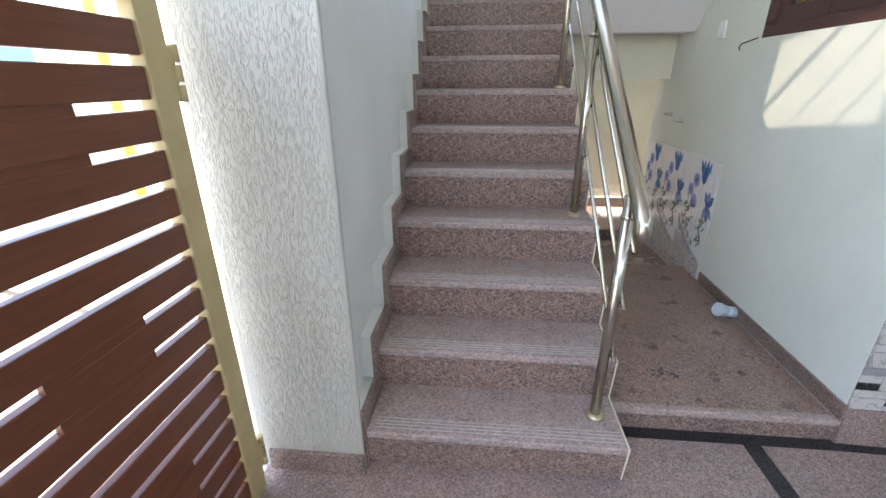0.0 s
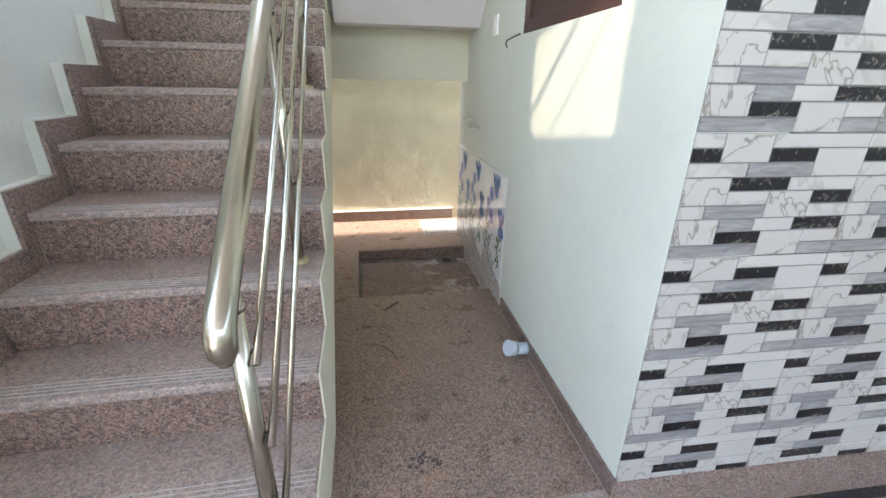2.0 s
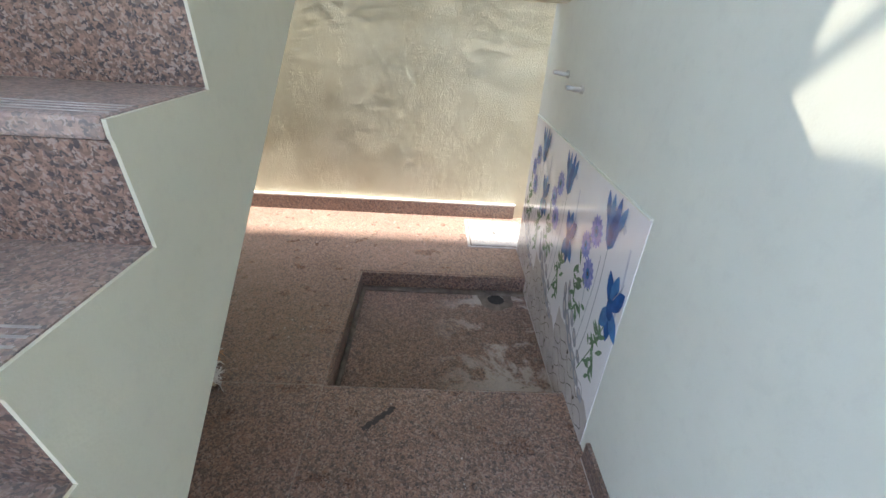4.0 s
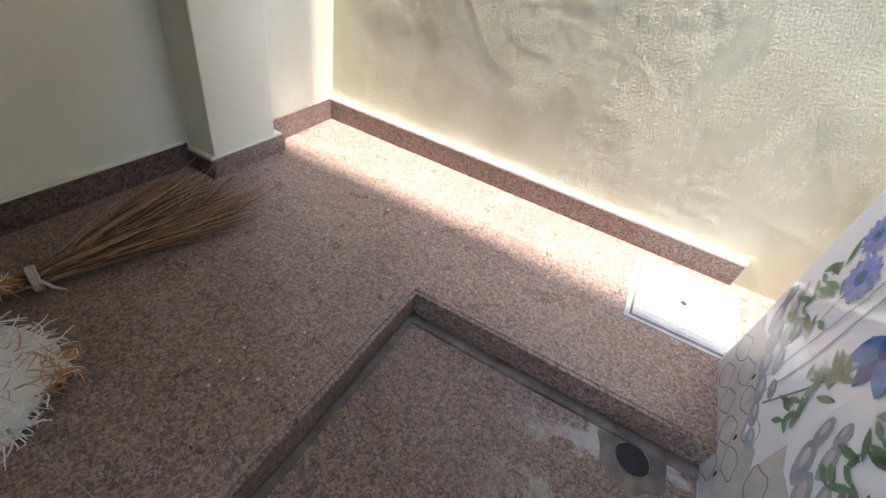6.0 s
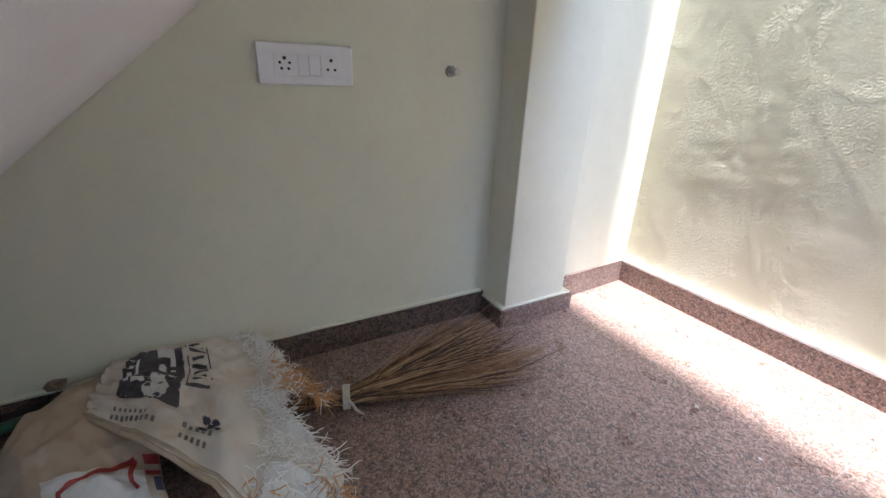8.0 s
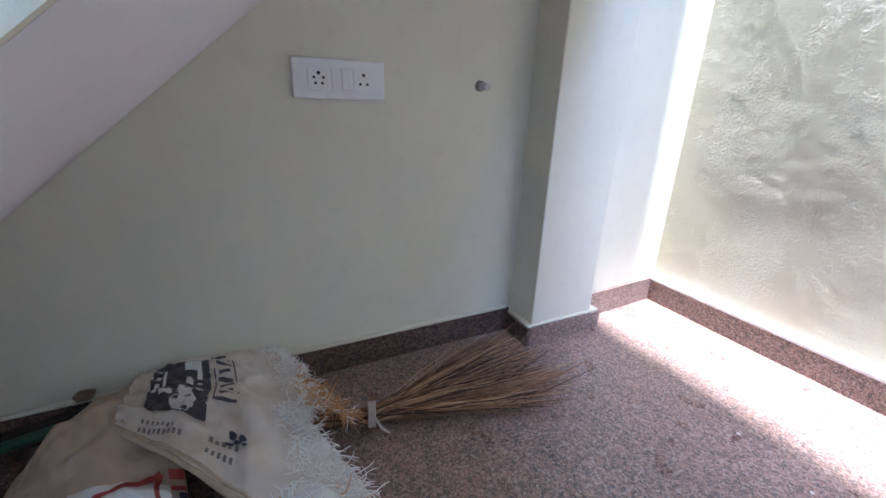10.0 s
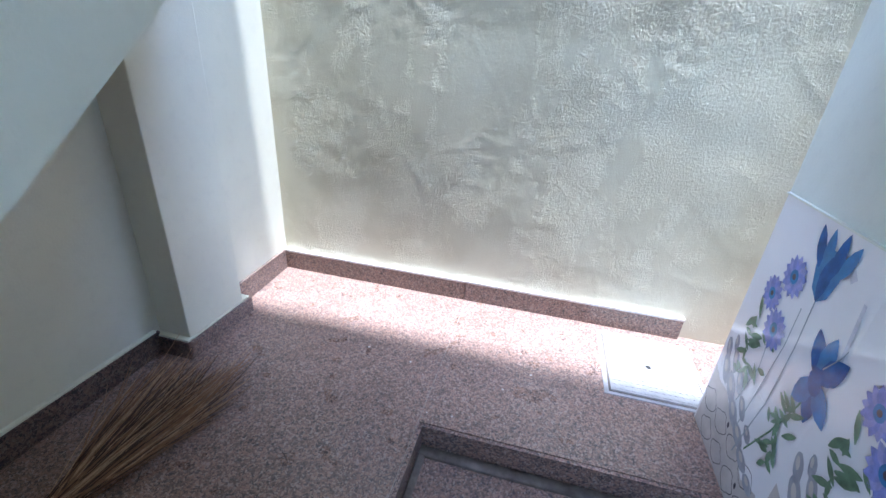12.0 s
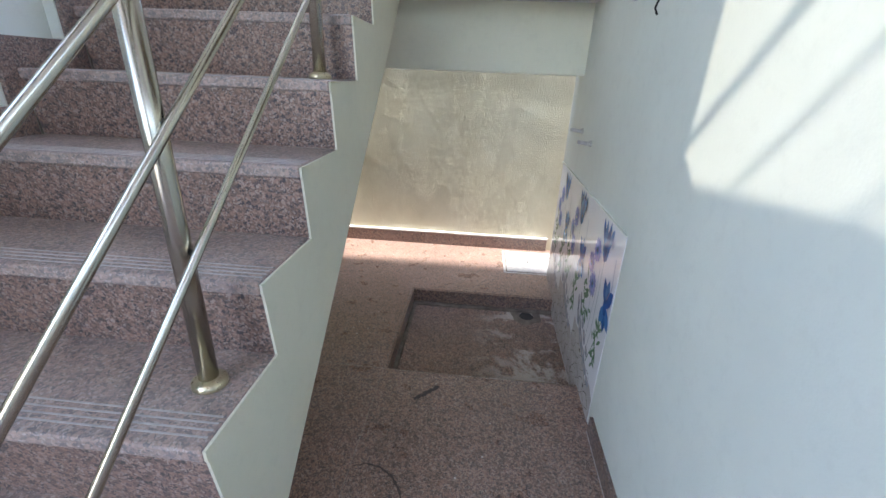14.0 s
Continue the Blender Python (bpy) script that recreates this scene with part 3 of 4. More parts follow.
GL = 1.05
gpart("stile", box(B(), -0.008, 0.068, -0.02, 0.02, 0.028, 1.60, 0.003), M_GATE, "ochre painted steel stile")
gpart("stile", box(B(), GL, GL + 0.05, -0.02, 0.02, 0.028, 1.60, 0.003), M_GATE, "ochre painted steel stile")
gpart("top_rail", box(B(), 0.068, GL, -0.02, 0.02, 1.545, 1.60, 0.003), M_GATE)
gpart("bottom_rail", box(B(), 0.068, GL, -0.02, 0.02, 0.028, 0.062, 0.003), M_GATE)
PER = 0.0912
for i in range(16):
    zt = 1.506 - i * PER
    gpart("slat", box(B(), 0.0685, GL - 0.0005, -0.012, 0.012, zt - 0.0702, zt, 0.003), M_SLAT)
for i, s0, s1 in ((1, 0.262, GL), (2, 0.260, GL), (6, 0.254, 0.487), (7, 0.252, 0.487), (11, 0.243, GL), (12, 0.246, GL)):
    zt = 1.506 - i * PER
    if s0 < s1:
        gpart("spacer_block", box(B(), s0, s1 - 0.001, -0.009, 0.006, zt - PER, zt - 0.0702), M_SLAT)
for z in (1.40, 0.17):
    h = gpart("hinge", box(B(), -0.030, -0.0075, -0.016, 0.016, z - 0.06, z + 0.06, 0.003), M_GATE, "ochre painted barrel hinge")
    for dz in (-0.045, 0.0, 0.045):
        bm = B()
        tube(bm, [(-0.034, -0.012, z + dz - 0.019), (-0.034, -0.012, z + dz + 0.019)], 0.011, 12)
        gpart("hinge_knuckle", bm, M_GATE, "", h)

# ---------- patterned dado ----------
M_TILEW = flat("glossy_white_glaze", (0.80, 0.81, 0.84), 0.08, 0, 0.03, 6, spec=0.35, bumps=0.0)
M_TULIP = flat("print_deep_blue", (0.020, 0.105, 0.33), 0.1, 0, 0.45, 35, spec=0.3, bumps=0)
M_TULIP2 = flat("print_mid_blue", (0.055, 0.20, 0.46), 0.1, 0, 0.3, 35, spec=0.3, bumps=0)
M_PERI = flat("print_periwinkle", (0.23, 0.27, 0.62), 0.1, 0, 0.3, 60, spec=0.3, bumps=0)
M_LEAF = flat("print_green", (0.16, 0.27, 0.17), 0.1, 0, 0.4, 40, spec=0.3, bumps=0)
M_STEM = flat("print_stem_grey", (0.33, 0.38, 0.42), 0.1, 0, 0.2, 30, spec=0.3, bumps=0)
M_PEB = flat("print_pebble_grey", (0.36, 0.38, 0.43), 0.1, 0, 0.35, 18, spec=0.3, bumps=0)
M_SAND = flat("print_stone_beige", (0.55, 0.52, 0.50), 0.1, 0, 0.2, 12, spec=0.3, bumps=0)
M_INK = flat("print_ink", (0.07, 0.07, 0.09), 0.1, 0, 0.1, 30, bumps=0)
M_PERI2 = flat("print_pale_periwinkle", (0.31, 0.34, 0.66), 0.1, 0, 0.3, 60, spec=0.3, bumps=0)
M_FAINT = flat("print_faint_grey", (0.60, 0.62, 0.70), 0.1, 0, 0.2, 40, spec=0.3, bumps=0)
PRINTS = [M_TULIP, M_TULIP2, M_PERI, M_LEAF, M_STEM, M_PEB, M_SAND, M_INK, M_PERI2, M_FAINT]
DW, DZ0, DZ1, DJ = 0.432, 0.044, 0.900, 0.448


def blob(bm, layer, mi, pts):
    vs = [bm.verts.new((-0.0002 * layer, -u, v)) for u, v in pts]
    f = bm.faces.new(vs)
    f.material_index = mi


def oval(bm, layer, mi, u, v, a, b_, turn=0.0, n=16, wob=0.0, seed=0):
    c, s = math.cos(turn), math.sin(turn)
    rg = random.Random(seed)
    pts = []
    for i in range(n):
        t = 2 * math.pi * i / n
        k = 1 + rg.uniform(-wob, wob)
        p, q = a * k * math.cos(t), b_ * k * math.sin(t)
        pts.append((u + p * c - q * s, v + p * s + q * c))
    blob(bm, layer, mi, pts)


def petal(bm, layer, mi, u, v, length, width, turn):
    """A pointed leaf shape from its root outwards; turn 0 points up."""
    prof = [(0, 0.18), (0.25, 0.75), (0.5, 1.0), (0.75, 0.72), (0.92, 0.28), (1, 0)]
    left = [(-w * width / 2, t * length) for t, w in prof]
    right = [(w * width / 2, t * length) for t, w in prof[-2::-1]]
    c, s = math.cos(-turn), math.sin(-turn)
    blob(bm, layer, mi, [(u + p * c - q * s, v + p * s + q * c) for p, q in (left + right)])


def ribbon(bm, layer, mi, pts, w):
    for (u0, v0), (u1, v1) in zip(pts, pts[1:]):
        d = Vector((u1 - u0, v1 - v0)).normalized()
        px, py = -d.y * w / 2, d.x * w / 2
        blob(bm, layer, mi, [(u0 + px, v0 + py), (u0 - px, v0 - py), (u1 - px, v1 - py), (u1 + px, v1 + py)])


def flower_print():
    bm = B()
    # pale stone path along the foot, with ink-outlined stones
    blob(bm, 1, 6, [(0.001, 0.05), (0.458, 0.05), (0.458, 0.235), (0.40, 0.265), (0.33, 0.235), (0.26, 0.275), (0.19, 0.30), (0.11, 0.34), (0.05, 0.335), (0.001, 0.355)])
    rg = random.Random(11)
    for row in range(3):
        for k in range(5):
            u, v = 0.048 + k * 0.098 + 0.04 * (row % 2), 0.095 + row * 0.080
            if u > 0.43 or v > 0.335 - 0.22 * u:
                continue
            a, b_ = rg.uniform(0.038, 0.045), rg.uniform(0.029, 0.035)
            ring = []
            for q in range(17):
                an = 2 * math.pi * q / 16
                w = 1 + 0.10 * math.cos(4 * an + 0.4 * row) + 0.06 * math.sin(5 * an + k)
                ring.append((u + a * w * math.cos(an), v + b_ * w * math.sin(an)))
            ring[-1] = ring[0]
            ribbon(bm, 3, 7, ring, 0.0022)
            if (row + k) % 3 == 0:
                oval(bm, 3, 7, u + 0.04, v + 0.026, 0.006, 0.009, 0.3)
    for i, (u, v, a, b_, t) in enumerate(((0.06, 0.385, .045, .023, .9), (0.12, 0.365, .048, .024, .7), (0.18, 0.325, .045, .022, .5), (0.24, 0.300, .042, .021, .35),
                                          (0.09, 0.435, .036, .018, 1.0), (0.15, 0.405, .034, .017, .9), (0.21, 0.365, .034, .017, .7), (0.03, 0.44, .034, .017, 1.1),
                                          (0.30, 0.27, .036, .019, .3), (0.275, 0.335, .026, .015, .5), (0.36, 0.25, .03, .017, .2), (0.06, 0.475, .026, .013, 1.2))):
        oval(bm, 4 + i % 3, 5, u, v, a, b_, -t, 16, 0.06, i)
        oval(bm, 7, 6, u - 0.006, v + 0.006, a * 0.45, b_ * 0.4, -t, 10)
    # stems
    ribbon(bm, 8, 4, [(0.25, 0.25), (0.285, 0.45), (0.300, 0.62), (0.303, 0.745)], 0.0045)
    ribbon(bm, 8, 4, [(0.22, 0.30), (0.235, 0.44), (0.262, 0.60), (0.268, 0.70)], 0.0035)
    ribbon(bm, 8, 3, [(0.29, 0.30), (0.345, 0.42), (0.385, 0.53), (0.41, 0.60)], 0.005)
    ribbon(bm, 8, 9, [(0.436, 0.56), (0.444, 0.68), (0.440, 0.80)], 0.010)
    ribbon(bm, 8, 9, [(0.330, 0.80), (0.372, 0.835), (0.388, 0.82)], 0.020)
    ribbon(bm, 8, 4, [(0.17, 0.36), (0.20, 0.50), (0.19, 0.62)], 0.0035)
    # tall tulip: cup, then flared petals
    blob(bm, 9, 1, [(0.303, 0.735), (0.333, 0.755), (0.349, 0.80), (0.349, 0.838), (0.303, 0.850), (0.257, 0.838), (0.257, 0.80), (0.273, 0.755)])
    for k, (du, dv, ln, wd, t) in enumerate(((-0.036, 0.800, 0.092, 0.034, -0.36), (-0.014, 0.790, 0.100, 0.036, -0.10), (0.014, 0.790, 0.106, 0.036, 0.12), (0.036, 0.800, 0.092, 0.034, 0.42))):
        petal(bm, 10 + k, k % 2, 0.303 + du, dv, ln, wd, t)
    petal(bm, 14, 0, 0.303, 0.738, 0.100, 0.040, 0.02)
    # drooping star flower
    for k, t in enumerate((-0.5, 0.1, 0.7, 2.3, 3.0, 3.7)):
        petal(bm, 10 + k % 4, k % 2, 0.405, 0.610, 0.104 if t < 1 else 0.096, 0.052, t)
    oval(bm, 15, 0, 0.405, 0.607, 0.024, 0.03, 0.3)
    ribbon(bm, 14, 4, [(0.41, 0.64), (0.445, 0.69), (0.453, 0.71)], 0.003)
    # round many-petalled flowers
    for i, (u, v, r) in enumerate(((0.200, 0.745, 0.052), (0.136, 0.672, 0.047), (0.200, 0.605, 0.053))):
        for k in range(14):
            petal(bm, 10 + k % 5, 2 if k % 2 else 8, u, v, r, r * 0.5, 2 * math.pi * k / 14)
        oval(bm, 16, 1, u, v, r * 0.33, r * 0.33)
        oval(bm, 17, 7, u, v, r * 0.14, r * 0.14)
    # leaves
    for i in range(46):
        u, v = 0.15 + rg.uniform(-0.05, 0.05) + (0.20 if i % 2 else 0.0), rg.uniform(0.42, 0.60) - (0.07 if i % 2 else 0)
        petal(bm, 9 + i % 6, 3, u, v, rg.uniform(0.035, 0.065), rg.uniform(0.012, 0.020), rg.uniform(-2.6, 2.6))
    for w in bm.verts:                # the stalks lean away from the yard
        w.co.y = 0.942 * w.co.y + 0.10 * max(0.0, w.co.z - 0.5)
    bmesh.ops.recalc_face_normals(bm, faces=bm.faces)
    return bm


dado = tagged(new("wall_dado"), "glossy white wall tiles printed with blue flowers and pebbles", "wall tiles", kind="structure")


def lean(bm):
    for v in bm.verts:
        v.co.x -= SKEW * v.co.y / (CORNER - FRONT)
    return bm


print_me = mesh_of("flower_print", lean(flower_print()), *PRINTS)
for k in range(3):
    ys = 2.634 + DW * (k + 1)
    x = RW + 0.0004 + SKEW * (CORNER - ys) / (CORNER - FRONT)
    ye = min(ys, CORNER - 0.001)
    for z0, z1 in ((DZ0, DJ - 0.0001), (DJ + 0.0001, DZ1)):
        t = part("tile", lean(box(B(), -0.0022, 0.008, 0.0001 - DW, ye - ys - 0.0001, z0, z1)), M_TILEW, dado)
        t.location = (x, ys, 0)
    p = new("flower_print", print_me)
    p.parent = dado
    tagged(p, kind="stuff")
    p.location = (x - 0.0026, ys, 0)
    if k == 2:
        p.location.y -= 0.02
part("edge_cement", skew(box(B(), RW - 0.008, RW + 0.002, 2.634, CORNER - 0.004, DZ1 + 0.0005, DZ1 + 0.005)), M_WALL, dado)

# ---------- window in the house wall ----------
win = tagged(new("window_1"), "brown wooden shuttered window with a gold grille behind", "window", kind="structure")
XF = RW + 0.014
M_GOLD = flat("gold_grille", (0.55, 0.42, 0.12), 0.4, 0.6, 0.2, 40)
for y0, y1, z0, z1 in ((WY0, WY1, WZ0, WZ0 + 0.055), (WY0, WY1, WZ1 - 0.055, WZ1), (WY0, WY0 + 0.055, WZ0 + 0.055, WZ1 - 0.055), (WY1 - 0.055, WY1, WZ0 + 0.055, WZ1 - 0.055)):
    part("window_frame", box(B(), XF - 0.012, XF + 0.06, y0 + 0.001, y1 - 0.001, z0 + 0.001, z1 - 0.0005, 0.003), M_SHUTTER, win)
ym = (WY0 + WY1) / 2
for y0, y1, opened in ((WY0 + 0.056, ym - 0.02, 0), (ym - 0.018, WY1 - 0.056, 1)):
    sh = part("shutter", box(B(), XF + 0.006, XF + 0.036, y0, y1, WZ0 + 0.057, WZ0 + 0.13, 0.003), M_SHUTTER, win)
    for a, b_, c, d in ((y0, y0 + 0.075, WZ0 + 0.13, WZ1 - 0.13), (y1 - 0.075, y1, WZ0 + 0.13, WZ1 - 0.13), (y0, y1, WZ1 - 0.13, WZ1 - 0.057)):
        part("shutter_rail", box(B(), XF + 0.006, XF + 0.036, a, b_, c + 0.0005, d - 0.0005, 0.003), M_SHUTTER, sh)
    if not opened:
        part("shutter_panel", box(B(), XF + 0.014, XF + 0.028, y0 + 0.07, y1 - 0.07, WZ0 + 0.12, WZ1 - 0.12), M_SHUTTER, sh)
    else:
        for i in range(4):
            yy = y0 + 0.10 + i * (y1 - y0 - 0.2) / 3
            part("grille_bar", box(B(), XF + 0.045, XF + 0.055, yy - 0.006, yy + 0.006, WZ0 + 0.10, WZ1 - 0.10), M_GOLD, sh, "gold painted grille bar")
        for i in range(6):
            zz = WZ0 + 0.17 + i * 0.13
            part("grille_bar", box(B(), XF + 0.046, XF + 0.054, y0 + 0.07, y1 - 0.07, zz - 0.006, zz + 0.006), M_GOLD, sh, "gold painted grille bar")
part("dark_interior", box(B(), XF + 0.17, XF + 0.20, WY0, WY1, WZ0, WZ1), M_DARK, win)
for ob in win.children_recursive:
    for v in ob.data.vertices:
        v.co.x += SKEW * (CORNER - v.co.y) / (CORNER - FRONT)

# ---------- electrical fittings ----------
sw = thing("socket_board", "white plastic switch board with two sockets on the wall", "switch board")
bx, by0, by1, bz0, bz1 = LW, 2.955, 3.182, 0.921, 1.013
part("plate", box(B(), bx, bx + 0.012, by0, by1, bz0, bz1, 0.004), M_WHITE, sw)
for i, (yc, kind) in enumerate(((3.016, "s5"), (3.072, "sw"), (3.126, "s3"))):
    m_ = part("module", box(B(), bx + 0.0115, bx + 0.0145, yc - 0.025, yc + 0.025, 0.942, 0.992, 0.001), M_WHITE, sw)
    if kind == "sw":
        part("rocker", box(B(), bx + 0.0140, bx + 0.0185, yc - 0.001, yc + 0.023, 0.944, 0.990, 0.0015), M_WHITE, m_)
    holes = {"s5": ((0, .013), (-.011, .003), (.011, .003), (-.008, -.010), (.008, -.010)), "s3": ((0, .012), (-.009, -.009), (.009, -.009)), "sw": ()}[kind]
    for k, (dy, dz) in enumerate(holes):
        r = 0.0042 if k == 0 else 0.0034
        part("pin_hole", tube(B(), [(bx + 0.0142, yc + dy, 0.967 + dz), (bx + 0.0149, yc + dy, 0.967 + dz)], r, 12), M_DARK, m_, "dark pin hole")

sm = thing("light_switch", "small white switch plate on the house wall", "switch")
x = RW + SKEW * (CORNER - 3.0) / (CORNER - FRONT)
part("plate", box(B(), x - 0.012, x + 0.004, 2.968, 3.038, 1.612, 1.712, 0.003), M_WHITE, sm)
part("rocker", box(B(), x - 0.016, x - 0.0118, 2.985, 3.021, 1.635, 1.690, 0.002), M_WHITE, sm)

kn = thing("wall_stub", "short grey pipe stub sticking out of the wall", "pipe stub")
M_PIPE = flat("grey_pipe_plastic", (0.55, 0.53, 0.48), 0.5, 0, 0.2, 60)
part("stub", tube(B(), [(LW - 0.003, 3.472, 0.968), (LW + 0.034, 3.480, 0.966)], 0.0105, 14), M_PIPE, kn)
part("socket_ring", tube(B(), [(LW - 0.001, 3.472, 0.968), (LW + 0.009, 3.474, 0.9675)], 0.015, 14), M_CONCRETE, kn, "rough cement collar")

M_GALV = flat("galvanised_steel", (0.55, 0.55, 0.53), 0.42, 0.5, 0.2, 60)
for yy, zz in ((3.318, 1.094), (3.526, 1.125)):
    x = RW + SKEW * (CORNER - yy) / (CORNER - FRONT)
    tp = thing("tap_stub", "capped steel water pipe stub on the house wall", "pipe stub", "water stubs over the basin")
    part("stub", tube(B(), [(x + 0.004, yy, zz), (x - 0.022, yy, zz), (x - 0.060, yy - 0.006, zz + 0.006)], [0.009, 0.009, 0.0085], 14), M_GALV, tp)
    part("collar", tube(B(), [(x + 0.001, yy, zz), (x - 0.008, yy, zz)], 0.014, 16), M_GALV, tp)
    part("cap", tube(B(), [(x - 0.060, yy - 0.006, zz + 0.006), (x - 0.063, yy - 0.0064, zz + 0.0064)], 0.0075, 14), M_GALV, tp)

# ---------- drain pipe with cap, floor drain, chamber cover ----------
M_PVC = flat("pale_blue_pvc", (0.50, 0.57, 0.63), 0.35, 0, 0.08, 30)
pp = thing("drain_pipe", "pale capped plastic pipe end lying against the skirting", "pipe")
part("pipe", tube(B(), [(1.782, 2.135, PLAT + 0.032), (1.695, 2.130, PLAT + 0.044)], 0.030, 22), M_PVC, pp)
part("cap", tube(B(), [(1.705, 2.132, PLAT + 0.043), (1.675, 2.126, PLAT + 0.052)], [0.036, 0.036], 24), M_PVC, pp, "pale grey round end cap")
part("cap_rim", tube(B(), [(1.678, 2.127, PLAT + 0.051), (1.667, 2.124, PLAT + 0.055)], 0.039, 24), M_PVC, pp)

fd = thing("floor_drain", "round open drain hole in rough cement", "drain")
part("hole", lathe(B(), (1.642, 3.530, 0.0405), [(0.043, 0.0), (0.043, 0.003), (0.0425, 0.0032)], 28), M_DARK, fd, "dark drain hole")
bm = B()
seg = 28
inner, outer = [], []
for k in range(seg):
    a = 2 * math.pi * k / seg
    ro = 0.085 + 0.028 * noise.noise(Vector((math.cos(a) * 1.5, math.sin(a) * 1.5, 7)))
    inner.append(bm.verts.new((1.642 + 0.043 * math.cos(a), 3.530 + 0.043 * math.sin(a), 0.0465)))
    outer.append(bm.verts.new((min(RW - 0.012, 1.642 + ro * math.cos(a)), min(SKY1 - 0.02, 3.530 + ro * math.sin(a)), 0.0425)))
for k in range(seg):
    bm.faces.new((inner[k], outer[k], outer[(k + 1) % seg], inner[(k + 1) % seg])).smooth = True
bmesh.ops.recalc_face_normals(bm, faces=bm.faces)
part("cement_patch", bm, M_FILLET, fd, "rough cement round the hole")

M_COVER = flat("white_fibre_cover", (0.42, 0.42, 0.42), 0.55, 0, 0.25, 25, bumps=0.2)
cv = thing("chamber_cover", "square white chamber cover set in the floor", "manhole cover")
part("frame", box(B(), 1.518, 1.875, 3.932, BACK - 0.060, PLAT - 0.01, PLAT + 0.003, 0.001), M_COVER, cv)
part("gap", box(B(), 1.534, 1.862, 3.945, BACK - 0.076, PLAT, PLAT + 0.0036), M_FILLET, cv, "dirty slot round the lid")
lid = part("lid", box(B(), 1.541, 1.855, 3.952, BACK - 0.083, PLAT, PLAT + 0.007, 0.002), M_COVER, cv)
bm = B()
for i in range(15):
    for j in range(15):
        x, y = 1.551 + i * 0.0202, 3.962 + j * 0.0222
        if abs(x - 1.692) < 0.02 and abs(y - 4.12) < 0.02:
            continue
        box(bm, x, x + 0.011, y, y + 0.005, PLAT + 0.0068, PLAT + 0.0085)
tagged(part("stud_pattern", bm, M_COVER, lid), kind="stuff")
part("lift_slot", tube(B(), [(1.692, 4.12, PLAT + 0.0065), (1.692, 4.12, PLAT + 0.0078)], 0.011, 14), M_DARK, lid, "dark lifting slot")

# ---------- outside the gate ----------
M_LIME = flat("white_limewash", (0.72, 0.71, 0.68), 0.85, 0, 0.15, 4)
sw_wall = tagged(part("street_wall", box(B(), -4.4, -4.2, -8, 12, -0.02, 1.15, 0.01), M_LIME), "low white wall across the street", "wall", kind="structure")
M_YELLOW = flat("yellow_paint", (0.75, 0.58, 0.05), 0.5, 0, 0.15, 10)
M_BLUE = flat("sky_blue_sheet", (0.12, 0.38, 0.68), 0.5, 0, 0.15, 4)
yp = thing("street_post", "yellow painted post across the street", "post")
part("shaft", lathe(B(), (-3.6, 4.36, -0.02), [(0.06, 0), (0.055, 0.1), (0.05, 2.6), (0.03, 2.63)], 16), M_YELLOW, yp)
bs = thing("street_board", "plain sky-blue board on two posts across the street", "sign board")
part("board", box(B(), -3.72, -3.69, 2.2, 3.72, 1.45, 2.3, 0.005), M_BLUE, bs)
for y in (2.4, 3.5):
    part("leg", box(B(), -3.76, -3.72, y, y + 0.05, -0.02, 2.2, 0.004), M_LIME, bs)
for y in (1.6, 2.9, 3.78):
    bo = thing("bollard", "short grey street bollard", "bollard", "bollards along the street")
    part("shaft", lathe(B(), (-3.3, y, -0.02), [(0.07, 0), (0.065, 0.36), (0.045, 0.40), (0.01, 0.41)], 16), M_CONCRETE, bo)

# unseen rods, added across the lamp's beam to cast the patch's slanting shadow bars
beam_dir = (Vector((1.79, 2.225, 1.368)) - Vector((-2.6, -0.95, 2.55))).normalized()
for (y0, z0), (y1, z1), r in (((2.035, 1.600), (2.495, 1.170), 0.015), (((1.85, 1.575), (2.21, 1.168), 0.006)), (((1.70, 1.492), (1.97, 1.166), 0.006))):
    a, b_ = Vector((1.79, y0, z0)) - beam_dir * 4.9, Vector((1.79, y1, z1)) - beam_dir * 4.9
    d = (b_ - a).normalized()
    lo, hi = b_ + d * ((b_.z + 0.02) / -d.z), a - d * 1.2
    tagged(part("shadow_rod", tube(B(), [lo, hi], r, 10), M_CONCRETE), "unseen slanting grey rod added to cast a shadow bar on the house wall", "cable", "stay cables in the street")

# ---------- sack, poles and broom under the stair ----------
def sack_mat(name, tan):
    m, n, l, b = mat(name, 0.6)
    v = coords(n, l)
    c = ramp(n, l, tex_noise(n, l, v, 9, 6, 0.6), [(0.3, (0.64, 0.565, 0.48)), (0.7, (0.78, 0.715, 0.635))])
    stain = ramp(n, l, tex_noise(n, l, v, 5, 6, 0.65, 0.4), [(0.52 - tan, grey(0)), (0.72 - tan, grey(0.85))])
    c = mix(n, l, stain, c, (0.48, 0.35, 0.235))
    l.new(c, b.inputs["Base Color"])
    w = n.new("ShaderNodeTexWave")
    w.inputs["Scale"].default_value = 260
    l.new(v, w.inputs["Vector"])
    bump(n, l, b, mix(n, l, 0.6, w.outputs["Fac"], tex_noise(n, l, v, 40, 4)), 0.25, 0.003)
    return m


